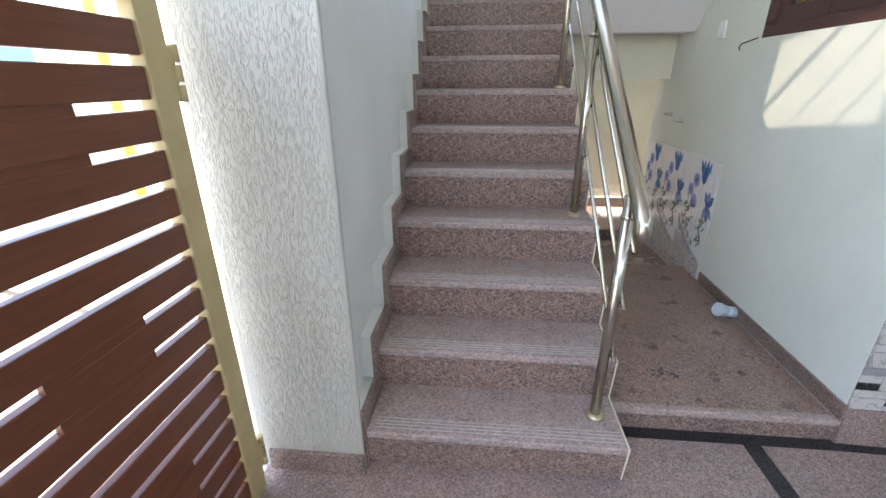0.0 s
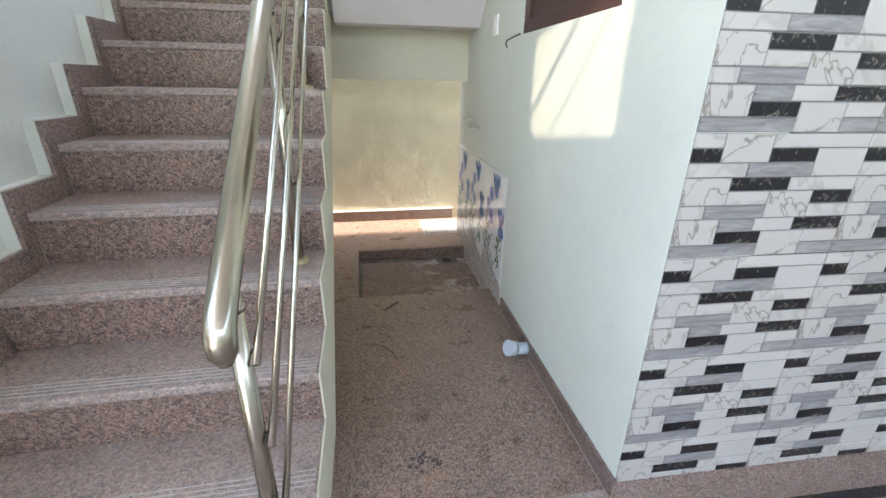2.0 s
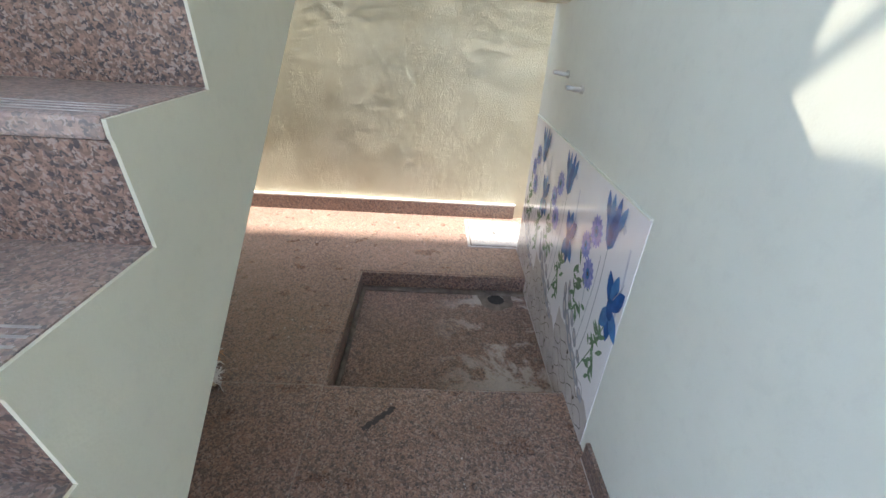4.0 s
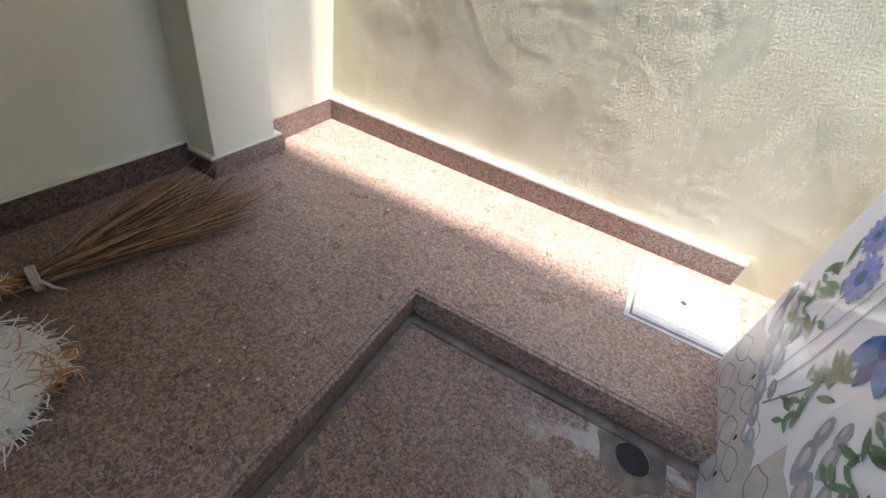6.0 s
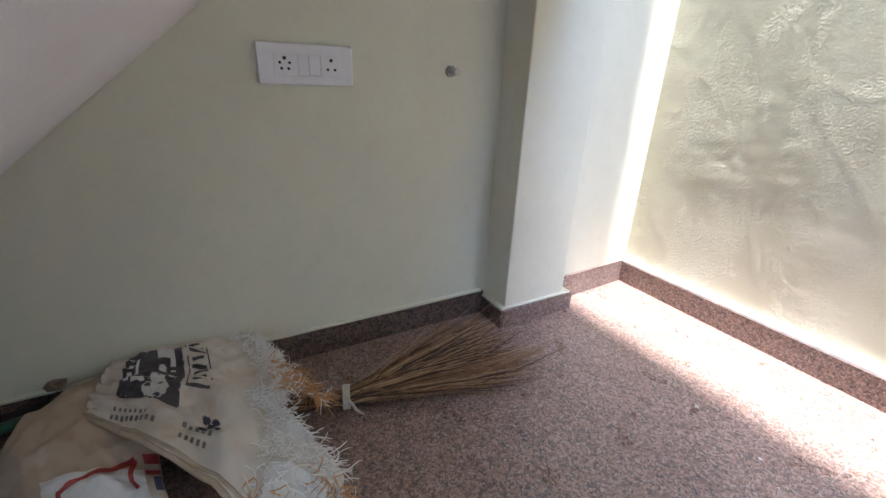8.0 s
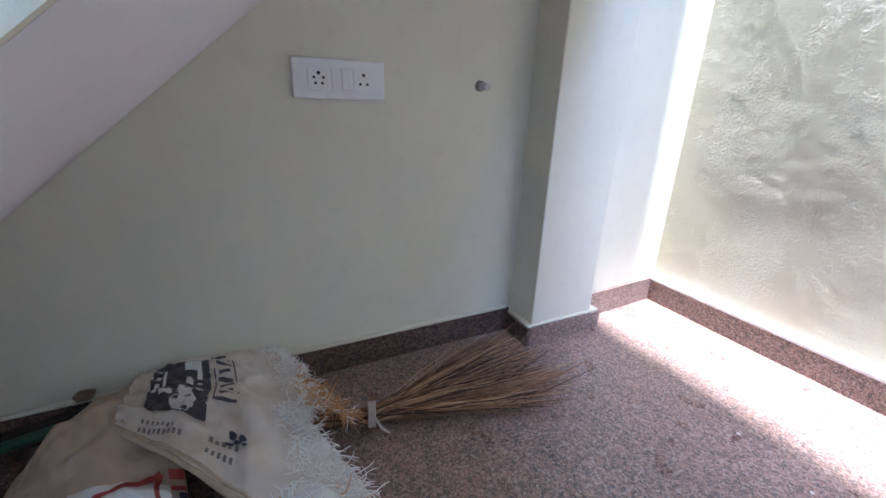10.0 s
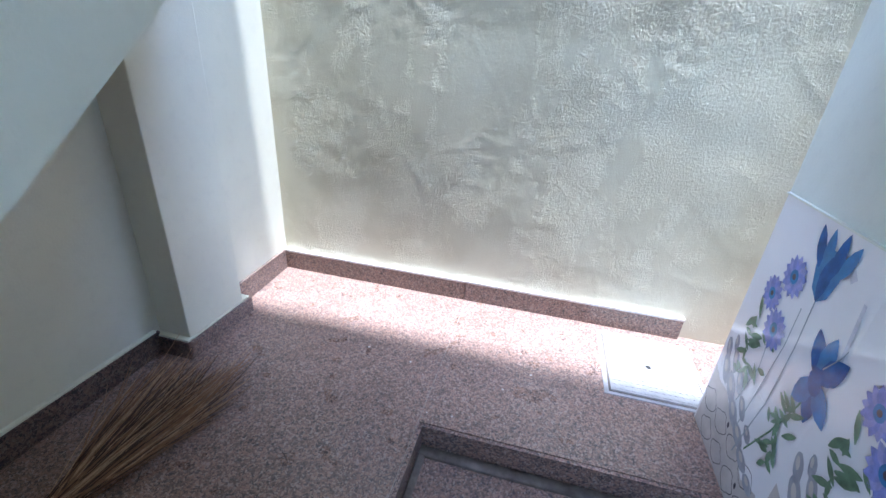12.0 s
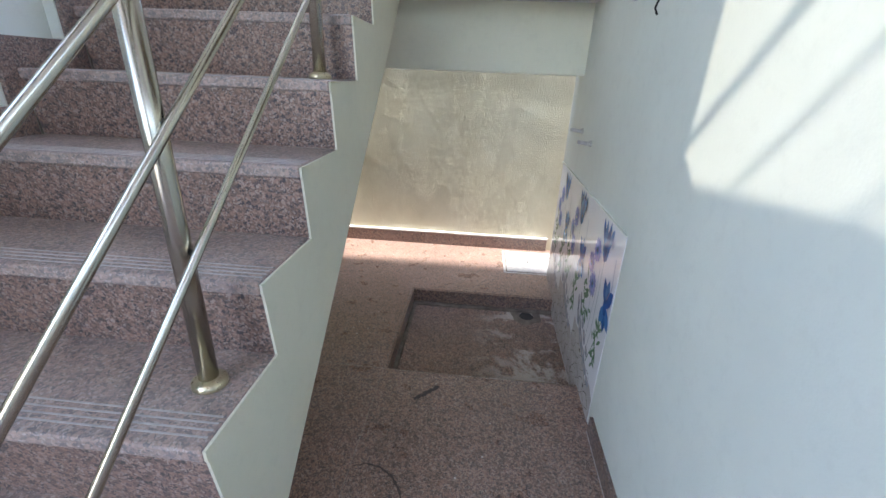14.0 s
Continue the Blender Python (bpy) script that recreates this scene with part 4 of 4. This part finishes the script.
M_SACK = sack_mat("woven_sack", 0.0)
M_SACKTAN = sack_mat("woven_sack_tan", 0.22)
M_SACKIN = flat("sack_hem_tan", (0.52, 0.42, 0.30), 0.7, 0, 0.25, 20)
M_FIBRE = flat("white_fibre", (0.92, 0.90, 0.86), 0.5, 0, 0.1, 60)
M_FIBREO = flat("orange_fibre", (0.68, 0.36, 0.16), 0.55, 0, 0.25, 60)
M_SINK_INK = flat("faded_sack_ink", (0.085, 0.08, 0.09), 0.6, 0, 0.4, 60)
M_PALE = flat("pale_sack_weave", (0.74, 0.72, 0.69), 0.6, 0, 0.12, 40)
M_GREYINK = flat("grey_worn_ink", (0.24, 0.22, 0.21), 0.6, 0, 0.4, 80)
M_BLUEINK = flat("blue_black_ink", (0.06, 0.065, 0.11), 0.6, 0, 0.4, 60)
M_RUST = flat("faded_orange_stain", (0.70, 0.46, 0.29), 0.6, 0, 0.2, 30)
M_RED = flat("faded_red_ink", (0.42, 0.06, 0.05), 0.6, 0, 0.3, 40)
TS = (0.0, 0.15, 0.35, 0.6, 0.85, 1.0)
# cross-sections of the sack's upper flap, from its fold to its frayed mouth: (x, y, z)
FLAP = [
    (0.00, ((-0.099, 2.532, 0.200), (-0.087, 2.534, 0.250), (-0.026, 2.534, 0.266), (0.036, 2.523, 0.270), (0.088, 2.512, 0.266), (0.130, 2.506, 0.250))),
    (0.35, ((-0.092, 2.638, 0.200), (-0.081, 2.640, 0.258), (-0.009, 2.640, 0.272), (0.074, 2.639, 0.274), (0.179, 2.633, 0.264), (0.258, 2.621, 0.247))),
    (0.70, ((-0.085, 2.744, 0.200), (-0.074, 2.757, 0.262), (0.022, 2.788, 0.258), (0.159, 2.797, 0.258), (0.314, 2.770, 0.248), (0.413, 2.742, 0.236))),
    (0.90, ((-0.081, 2.808, 0.195), (-0.067, 2.820, 0.250), (0.051, 2.882, 0.236), (0.220, 2.918, 0.236), (0.417, 2.874, 0.218), (0.517, 2.798, 0.195))),
    (1.00, ((-0.078, 2.839, 0.185), (-0.061, 2.851, 0.236), (0.076, 2.924, 0.218), (0.315, 3.000, 0.202), (0.512, 2.958, 0.172), (0.585, 2.812, 0.146)))]
# the crumpled closed half that lies below it
BELLY = [
    (0.00, ((0.143, 2.317, 0.140), (0.153, 2.315, 0.150), (0.168, 2.314, 0.158), (0.183, 2.315, 0.158), (0.200, 2.317, 0.150), (0.217, 2.322, 0.138))),
    (0.40, ((-0.002, 2.413, 0.140), (0.012, 2.410, 0.225), (0.092, 2.406, 0.262), (0.177, 2.415, 0.246), (0.266, 2.434, 0.195), (0.314, 2.448, 0.138))),
    (0.75, ((-0.038, 2.509, 0.140), (-0.031, 2.501, 0.240), (0.056, 2.502, 0.268), (0.162, 2.516, 0.250), (0.283, 2.551, 0.205), (0.363, 2.575, 0.138))),
    (1.00, ((-0.041, 2.626, 0.140), (-0.027, 2.617, 0.220), (0.066, 2.622, 0.235), (0.183, 2.626, 0.215), (0.313, 2.645, 0.175), (0.390, 2.665, 0.138)))]


def lerp_row(row, t):
    for i in range(5):
        if t <= TS[i + 1] or i == 4:
            k = (t - TS[i]) / (TS[i + 1] - TS[i])
            k = k * k * (3 - 2 * k) * 0.4 + k * 0.6
            return Vector(row[i]).lerp(Vector(row[i + 1]), k)


def loft(sect, s, t, seed, crumple):
    for i in range(len(sect) - 1):
        if s <= sect[i + 1][0] or i == len(sect) - 2:
            k = (s - sect[i][0]) / (sect[i + 1][0] - sect[i][0])
            p = lerp_row(sect[i][1], t).lerp(lerp_row(sect[i + 1][1], t), k)
            break
    fade = min(1.0, 4 * t * (1.08 - t) + 0.15)
    w = 0.014 * noise.noise(Vector((s * 4.0, t * 5.0, seed))) - 0.026 * abs(noise.noise(Vector((s * 4 + t * 5, t * 6.0, seed + 3)))) + 0.018 * abs(noise.noise(Vector((s * 3 - t * 8, s * 5, seed + 8))))
    w += 0.010 * abs(noise.noise(Vector((s * 11 + t * 3, t * 13, seed + 5)))) + 0.003 * noise.noise(Vector((s * 26, t * 28, seed)))
    w *= crumple * fade
    p.z = max(PLAT + 0.005, p.z + w)
    p.x += 0.3 * w
    return p


def sack_at(s, t, lift=0.0):
    bite = 0.16 * math.exp(-((t - 0.66) / 0.07) ** 2) + 0.05 * math.exp(-((t - 0.36) / 0.06) ** 2)
    p = loft(FLAP, s * (1 - bite * max(0.0, (s - 0.6) / 0.4)), t, 1.0, 1.05)
    p.z += lift
    p.x += lift * 0.7
    return p


def belly_at(s, t, lift=0.0):
    p = loft(BELLY, s, t, 6.0, 0.75)
    p.z += lift
    p.x += lift * 0.7
    return p


def sheet(bm, s0, s1, t0, t1, ns, nt, lift=0.0, at=sack_at, rag=0.0):
    rr = random.Random(9)
    g = [[bm.verts.new(at(s0 + (s1 - s0) * i / ns, t0 + (t1 - t0) * j / nt, lift)) for j in range(nt + 1)] for i in range(ns + 1)]
    for i in range(ns):
        for j in range(nt):
            if rag and (i in (0, ns - 1) or j in (0, nt - 1) or rr.random() < 0.06) and rr.random() < rag:
                continue
            bm.faces.new((g[i][j], g[i + 1][j], g[i + 1][j + 1], g[i][j + 1])).smooth = True
    return g


sack = thing("woven_sack", "empty dirty-white woven sack with a frayed orange-flecked mouth", "sack")
bm = B()
sheet(bm, 0, 1, 0, 1, 90, 90)
up = part("upper_flap", bm, M_SACK, sack)
sol = up.modifiers.new("thickness", "SOLIDIFY")
sol.thickness, sol.offset = 0.002, -1
bm = B()
tube(bm, [sack_at(s / 60, 1.0, 0.001) for s in range(61)], 0.006, 8)
tube(bm, [sack_at(s / 60, 0.972, 0.001) for s in range(61)], 0.004, 6)
part("hem", bm, M_SACKIN, sack, "tan folded hem of the sack")
bm = B()
sheet(bm, 0, 1, 0, 1, 60, 60, 0.0, belly_at)
low = part("lower_half", bm, M_SACKTAN, sack, "crumpled tan-stained lower half")
sol = low.modifiers.new("thickness", "SOLIDIFY")
sol.thickness, sol.offset = 0.002, -1
bm = B()
sheet(bm, 0.86, 1.0, 0.62, 1.0, 40, 70, 0.003, sack_at, 0.75)
part("torn_weave", bm, M_PALE, up, "bleached white weave at the torn mouth")
# the printed panel, with pale shapes and bars for the lettering that cannot be read
bm = B()
sheet(bm, 0.13, 0.47, 0.28, 0.79, 60, 60, 0.005, sack_at, 0.05)
part("printed_panel", bm, M_SINK_INK, up, "faded black printed panel")


def patch_oval(s, t, a, b_, lift, material, name, label=""):
    bm = B()
    rr = random.Random(int(s * 100))
    c = bm.verts.new(sack_at(s, t, lift))
    ring = []
    for k in range(22):
        q, w = 2 * math.pi * k / 22, rr.uniform(0.75, 1.15)
        ring.append(bm.verts.new(sack_at(min(1, s + a * w * math.cos(q)), min(1, t + b_ * w * math.sin(q)), lift)))
    for k in range(22):
        bm.faces.new((c, ring[k], ring[(k + 1) % 22]))
    bmesh.ops.recalc_face_normals(bm, faces=bm.faces)
    part(name, bm, material, up, label)


for s, t, a, b_ in ((0.345, 0.62, 0.042, 0.055), (0.375, 0.70, 0.045, 0.060), (0.325, 0.72, 0.040, 0.055), (0.355, 0.76, 0.040, 0.025), (0.37, 0.50, 0.020, 0.035), (0.27, 0.66, 0.018, 0.022), (0.42, 0.60, 0.022, 0.025)):
    patch_oval(s, t, a, b_, 0.0075, M_PALE, "pale_shape")
INKS = []
for k in range(4):                     # upright line of pale letters beside the panel's edge
    INKS.append((0.155, 0.185 + 0.006 * (k % 2), 0.36 + 0.082 * k, 0.415 + 0.082 * k, M_PALE))
INKS += [(0.205, 0.222, 0.34, 0.66, M_PALE), (0.205, 0.26, 0.645, 0.675, M_PALE), (0.34, 0.41, 0.29, 0.40, M_PALE), (0.405, 0.43, 0.30, 0.52, M_PALE)]
INKS += [(0.49, 0.497, 0.24, 0.68, M_SINK_INK), (0.49, 0.60, 0.665, 0.68, M_SINK_INK), (0.595, 0.602, 0.24, 0.68, M_SINK_INK)]
for k in range(8):
    INKS.append((0.508 + 0.006 * (k % 2), 0.575 + 0.006 * (k % 3), 0.26 + 0.05 * k, 0.283 + 0.05 * k, M_SINK_INK))
for k in range(9):
    INKS.append((0.14 + 0.028 * k, 0.157 + 0.028 * k, 0.925 - 0.004 * k, 0.948 - 0.004 * k, M_GREYINK))
for k in range(7):
    INKS.append((0.15 + 0.028 * k, 0.163 + 0.028 * k, 0.885 - 0.003 * k, 0.905 - 0.003 * k, M_GREYINK))
for k in range(5):
    INKS.append((0.50 + 0.030 * k, 0.518 + 0.030 * k, 0.855 + 0.01 * (k % 2), 0.88, M_GREYINK))
    INKS.append((0.50 + 0.028 * k, 0.514 + 0.028 * k, 0.905, 0.923, M_GREYINK))
for s0, s1, t0, t1, m_ in INKS:
    bm = B()
    sheet(bm, s0, s1, t0, t1, 5, 5, 0.0075 if m_ is M_PALE else 0.004)
    part("print_bar", bm, m_, up)
for s, t, a, b_ in ((0.60, 0.80, 0.020, 0.018), (0.625, 0.83, 0.022, 0.018), (0.645, 0.80, 0.020, 0.020), (0.59, 0.85, 0.020, 0.015), (0.66, 0.84, 0.014, 0.014)):
    patch_oval(s, t, a, b_, 0.005, M_BLUEINK, "ink_smudge", "faded blue-black ink smudge")
bm = B()
sheet(bm, 0.47, 0.93, 0.78, 1.0, 60, 30, 0.005, belly_at, 0.03)
part("white_print", bm, M_PALE, low, "white printed field on the lower half")
RED = ((0.54, 0.93), (0.545, 0.86), (0.60, 0.825), (0.68, 0.805), (0.79, 0.79), (0.87, 0.755), (0.90, 0.74))
for line in (RED, ((0.90, 0.74), (0.875, 0.79), (0.87, 0.84), (0.89, 0.87))):
    bm = B()
    prev = None
    for (s0, t0), (s1, t1) in zip(line, line[1:]):
        d = Vector((s1 - s0, t1 - t0)).normalized()
        for k in range(7):
            s, t = s0 + (s1 - s0) * k / 6, t0 + (t1 - t0) * k / 6
            cur = [bm.verts.new(belly_at(min(1, s - d.y * w), min(1, t + d.x * w), 0.0075)) for w in (-0.011, 0.0, 0.011)]
            if prev:
                for q in (0, 1):
                    bm.faces.new((prev[q], prev[q + 1], cur[q + 1], cur[q]))
            prev = cur
    bmesh.ops.recalc_face_normals(bm, faces=bm.faces)
    part("red_print", bm, M_RED, low, "faded red printed line")
for s0, s1, t0, t1, m_ in ((0.935, 1.0, 0.72, 0.755, M_RED), (0.935, 1.0, 0.78, 0.80, M_RED), (0.965, 1.0, 0.81, 0.88, M_BLUEINK)):
    bm = B()
    sheet(bm, s0, s1, t0, t1, 8, 6, 0.006, belly_at)
    part("print_stripe", bm, m_, low)
for s, t, a, b_ in ((0.90, 0.52, 0.060, 0.060), (0.93, 0.44, 0.030, 0.035)):
    patch_oval(s, t, a, b_, 0.004, M_RUST, "orange_stain", "rusty orange patch")


def fibre(bm, p, d, length, rg, r=0.0009):
    pts = []
    bend = Vector((rg.uniform(-1, 1), rg.uniform(-1, 1), rg.uniform(-0.9, 0.5)))
    q = Vector(p)
    v = Vector(d).normalized()
    for i in range(7):
        pts.append(q.copy())
        bend = (bend + 0.8 * Vector((rg.uniform(-1, 1), rg.uniform(-1, 1), rg.uniform(-1, 1)))) * 0.8
        v = (v + bend * 0.55 + Vector((0, 0, -0.14))).normalized()
        q = q + v * (length / 6)
        q.z = max(PLAT + 0.003, q.z)
    tube(bm, pts, [r, r, r, r * 0.9, r * 0.8, r * 0.7, r * 0.4], 4, False)


rg = random.Random(21)
bw, bo = B(), B()
for i in range(1500):
    t = rg.uniform(0.14, 1.0)
    s = 1.0 - 0.20 * rg.random() ** 2.2
    p = sack_at(s, t, 0.002)
    out = Vector((0.35 + 1.0 * (t - 0.4), 0.9 - 1.1 * max(0, t - 0.6), rg.uniform(-0.1, 0.5)))
    out += Vector((rg.uniform(-0.8, 0.8), rg.uniform(-0.8, 0.8), rg.uniform(-0.2, 0.4)))
    tuft = (0.40 < t < 0.62 and s > 0.88) or (0.80 < t < 0.92 and s > 0.93) or (t > 0.92 and s < 0.93)
    orange = tuft and rg.random() < 0.8
    fibre(bo if orange else bw, p, out, rg.uniform(0.018, 0.036 if t < 0.4 else 0.055), rg, rg.uniform(0.0008, 0.0017))
tagged(part("fray", bw, M_FIBRE, sack, "white frayed plastic fibres"), kind="stuff")
tagged(part("orange_fray", bo, M_FIBREO, sack, "orange frayed plastic fibres"), kind="stuff")

for name, pts, r, m_, lab in (("pole", [(-0.014, 1.99, PLAT + 0.016), (-0.016, 2.32, PLAT + 0.060), (-0.018, 2.57, PLAT + 0.092)], 0.014, flat("black_pole_plastic", (0.02, 0.02, 0.02), 0.4), "black pole lying along the wall under the sack"),
                              ("pole", [(0.022, 2.00, PLAT + 0.013), (0.018, 2.30, PLAT + 0.060), (0.012, 2.53, PLAT + 0.090)], 0.012, flat("dark_green_pole_paint", (0.02, 0.10, 0.05), 0.35), "dark green pole lying beside the black one")):
    ob = tagged(part(name, tube(B(), pts, r, 14), m_), lab, "pole", "poles under the stair")
bm = B()
bmesh.ops.create_icosphere(bm, subdivisions=2, radius=0.015, matrix=Matrix.Translation((LW + 0.010, 2.42, PLAT + SKL + 0.019)) @ Matrix.Diagonal((1.0, 1.5, 0.9, 1)))
for v in bm.verts:
    v.co += Vector((1, 1, 1)) * 0.014 * noise.noise(v.co * 60)
    v.co.z = max(PLAT + SKL + 0.0101, v.co.z)
tagged(part("mortar_lump", bm, flat("dry_brown_mortar", (0.30, 0.22, 0.16), 0.9, 0, 0.4, 60, bumps=0.5)), "small brown lump of mortar on the skirting", "mortar lump")

broom = thing("broom", "grass broom of thin brown sticks tied with a white band", "broom")
STRAW = [flat("straw_brown", (0.30, 0.155, 0.075), 0.6, 0, 0.3, 60), flat("straw_tan", (0.55, 0.36, 0.21), 0.6, 0, 0.3, 60), flat("straw_dark", (0.07, 0.035, 0.02), 0.6, 0, 0.3, 60)]
knot, root = Vector((0.225, 3.045, PLAT + 0.036)), Vector((0.180, 2.89, PLAT + 0.034))
rg = random.Random(5)
bm = B()
for i in range(260):
    k0 = len(bm.faces)
    jit = Vector((rg.gauss(0, 0.012), 0, abs(rg.gauss(0, 0.011)) - 0.012))
    f = rg.uniform(0, 1) ** 0.85
    tip = Vector((0.025 + 0.36 * f, 3.545 + 0.22 * f - 0.25 * f * f + 0.07 * f ** 4 + rg.uniform(-0.15, 0.05), PLAT + 0.006 + abs(rg.gauss(0, 0.022)) + 0.05 * max(0, 0.35 - f)))
    tip.x = max(tip.x, 0.0)
    a = root + Vector((rg.gauss(0, 0.012), rg.uniform(-0.03, 0.03), rg.uniform(-0.014, 0.014)))
    b_ = knot + jit
    c = b_.lerp(tip, 0.45) + Vector((rg.gauss(0, 0.006), 0, rg.uniform(0.0, 0.016)))
    d = b_.lerp(tip, 0.78) + Vector((rg.gauss(0, 0.008), 0, rg.uniform(0.0, 0.010)))
    for q in (a, b_, c, d, tip):
        q.z = max(PLAT + 0.003, q.z)
    r = rg.uniform(0.0010, 0.0022)
    if i % 4 == 0:                       # stray sticks splay out further
        tip += Vector((rg.uniform(-0.04, 0.05), rg.uniform(-0.03, 0.07), rg.uniform(0.0, 0.07)))
        tip.x = max(tip.x, 0.0)
        tip.y = min(tip.y, 3.63 if tip.x < 0.1 else 3.9)
    tube(bm, [a, b_, c, d, tip], [r, r, r, r * 0.8, r * 0.4], 4, False)
    mi = rg.choice((0, 0, 1, 2))
    bm.faces.ensure_lookup_table()
    for k in range(k0, len(bm.faces)):
        bm.faces[k].material_index = mi
tagged(part("straw", bm, STRAW, broom, "thin brown broom sticks"), kind="stuff")
bm = B()
dv = (knot - root).normalized()
for k in range(3):
    c = knot + dv * (0.006 * (k - 1))
    sx, sz = dv.cross(Vector((0, 0, 1))).normalized(), Vector((0, 0, 1))
    ring = [c + sx * (0.030 * math.cos(q)) + sz * max(-0.034, 0.027 * math.sin(q)) for q in (2 * math.pi * i / 20 for i in range(21))]
    tube(bm, ring, 0.0042, 8, False)
tube(bm, [knot + Vector((0.03, 0, 0.01)), knot + Vector((0.045, 0.012, -0.012)), knot + Vector((0.05, 0.03, -0.030))], [0.004, 0.004, 0.002], 6)
part("band", bm, flat("grimy_white_cloth", (0.55, 0.50, 0.43), 0.8, 0, 0.2, 60), broom, "knotted dirty-white cloth band")

# ---------- small things ----------
hk = thing("wire_hook", "thin black wire end curling out beside the window", "wire")
x = RW + SKEW * (CORNER - 2.55) / (CORNER - FRONT)
part("wire", tube(B(), [(x, 2.60, 1.585), (x - 0.03, 2.62, 1.57), (x - 0.045, 2.66, 1.56), (x - 0.04, 2.69, 1.545), (x - 0.03, 2.695, 1.53)], 0.0028, 8), M_DARK, hk)
st = thing("floor_smear", "dry dark smear on the granite floor", "stain")
bm = B()
rg = random.Random(3)
for k in range(26):
    c = Vector((1.107 + 0.0034 * k + 0.004 * math.sin(k), 2.672 + 0.0032 * k, PLAT + 0.0006))
    ring = [bm.verts.new(c + Vector(((0.005 + 0.008 * rg.random()) * math.cos(q), (0.005 + 0.008 * rg.random()) * math.sin(q), 0.00003 * k))) for q in (2 * math.pi * i / 12 for i in range(12))]
    bm.faces.new(ring)
part("smear", bm, flat("dark_dried_dirt", (0.07, 0.06, 0.06), 0.8, 0, 0.4, 60), st)


def blotch(name, label, category, cx, cy, size, stretch, turn, material, seed, bits, flake=0.13):
    """Dried dirt on the floor: ragged thin flakes scattered about one spot."""
    rg = random.Random(seed)
    bm = B()
    for k in range(bits):
        u, w = rg.gauss(0, 0.5) * size * stretch, rg.gauss(0, 0.5) * size
        c = Vector((cx + u * math.cos(turn) - w * math.sin(turn), cy + u * math.sin(turn) + w * math.cos(turn), PLAT + 0.0005 + 0.00002 * k))
        c.x, c.y = min(max(c.x, 0.12), 1.74), min(c.y, BACK - 0.03)
        if SKX0 - 0.01 < c.x and SKY0 - 0.01 < c.y < SKY1 + 0.01:
            c.y = SKY1 + 0.03 + 0.02 * rg.random()
        r = size * flake * rg.uniform(0.5, 1.5)
        bm.faces.new([bm.verts.new(c + Vector((r * rg.uniform(0.6, 1.3) * math.cos(q), r * rg.uniform(0.6, 1.3) * math.sin(q), 0))) for q in (2 * math.pi * i / 11 for i in range(11))])
    tagged(part(name, bm, material), label, category, kind="stuff")


blotch("dirt_mark", "dark dried dirt flecks on the granite floor", "stain", 1.20, 1.600, 0.040, 1.8, -0.15, flat("dark_fleck_dirt", (0.065, 0.06, 0.062), 0.8, 0, 0.4, 60), 2, 38)
blotch("rust_mark", "pale orange rust mark on the granite floor", "stain", 1.203, 1.525, 0.035, 1.4, 0.1, flat("pale_rust", (0.36, 0.22, 0.15), 0.7, 0, 0.3, 50), 5, 34)
# faint curved scuff left by something dragged
sc = thing("scuff_line", "thin dark curved scuff on the granite floor", "stain")
arc = [(0.945, 2.33), (0.99, 2.345), (1.04, 2.335), (1.085, 2.305), (1.12, 2.255), (1.140, 2.19)]
bm = B()
prev = None
for i in range(26):
    f = i / 5
    k = min(4, int(f))
    x, y = (arc[k][j] + (arc[k + 1][j] - arc[k][j]) * (f - k) for j in (0, 1))
    w = 0.0028 * (1 + 0.5 * math.sin(i * 2.3))
    cur = [bm.verts.new((x + w * d, y + w * d, PLAT + 0.0006)) for d in (-1, 1)]
    if prev:
        bm.faces.new((prev[0], prev[1], cur[1], cur[0]))
    prev = cur
bmesh.ops.recalc_face_normals(bm, faces=bm.faces)
part("scuff", bm, flat("dark_scuff", (0.085, 0.07, 0.062), 0.8, 0, 0.4, 60), sc)
M_SPLASH = flat("dried_cement_drop", (0.62, 0.59, 0.56), 0.85, 0, 0.2, 60)
for cx, cy, size, seed, bits in ((0.95, 4.15, 0.42, 31, 34), (0.83, 3.15, 0.22, 32, 16), (1.30, 2.35, 0.45, 33, 12)):
    blotch("cement_splash", "scattered dried white cement drops on the floor", "stain", cx, cy, size, 1.6 if cy > 4 else 0.8, 0.0, M_SPLASH, seed, bits, 0.0016 / size * 2)
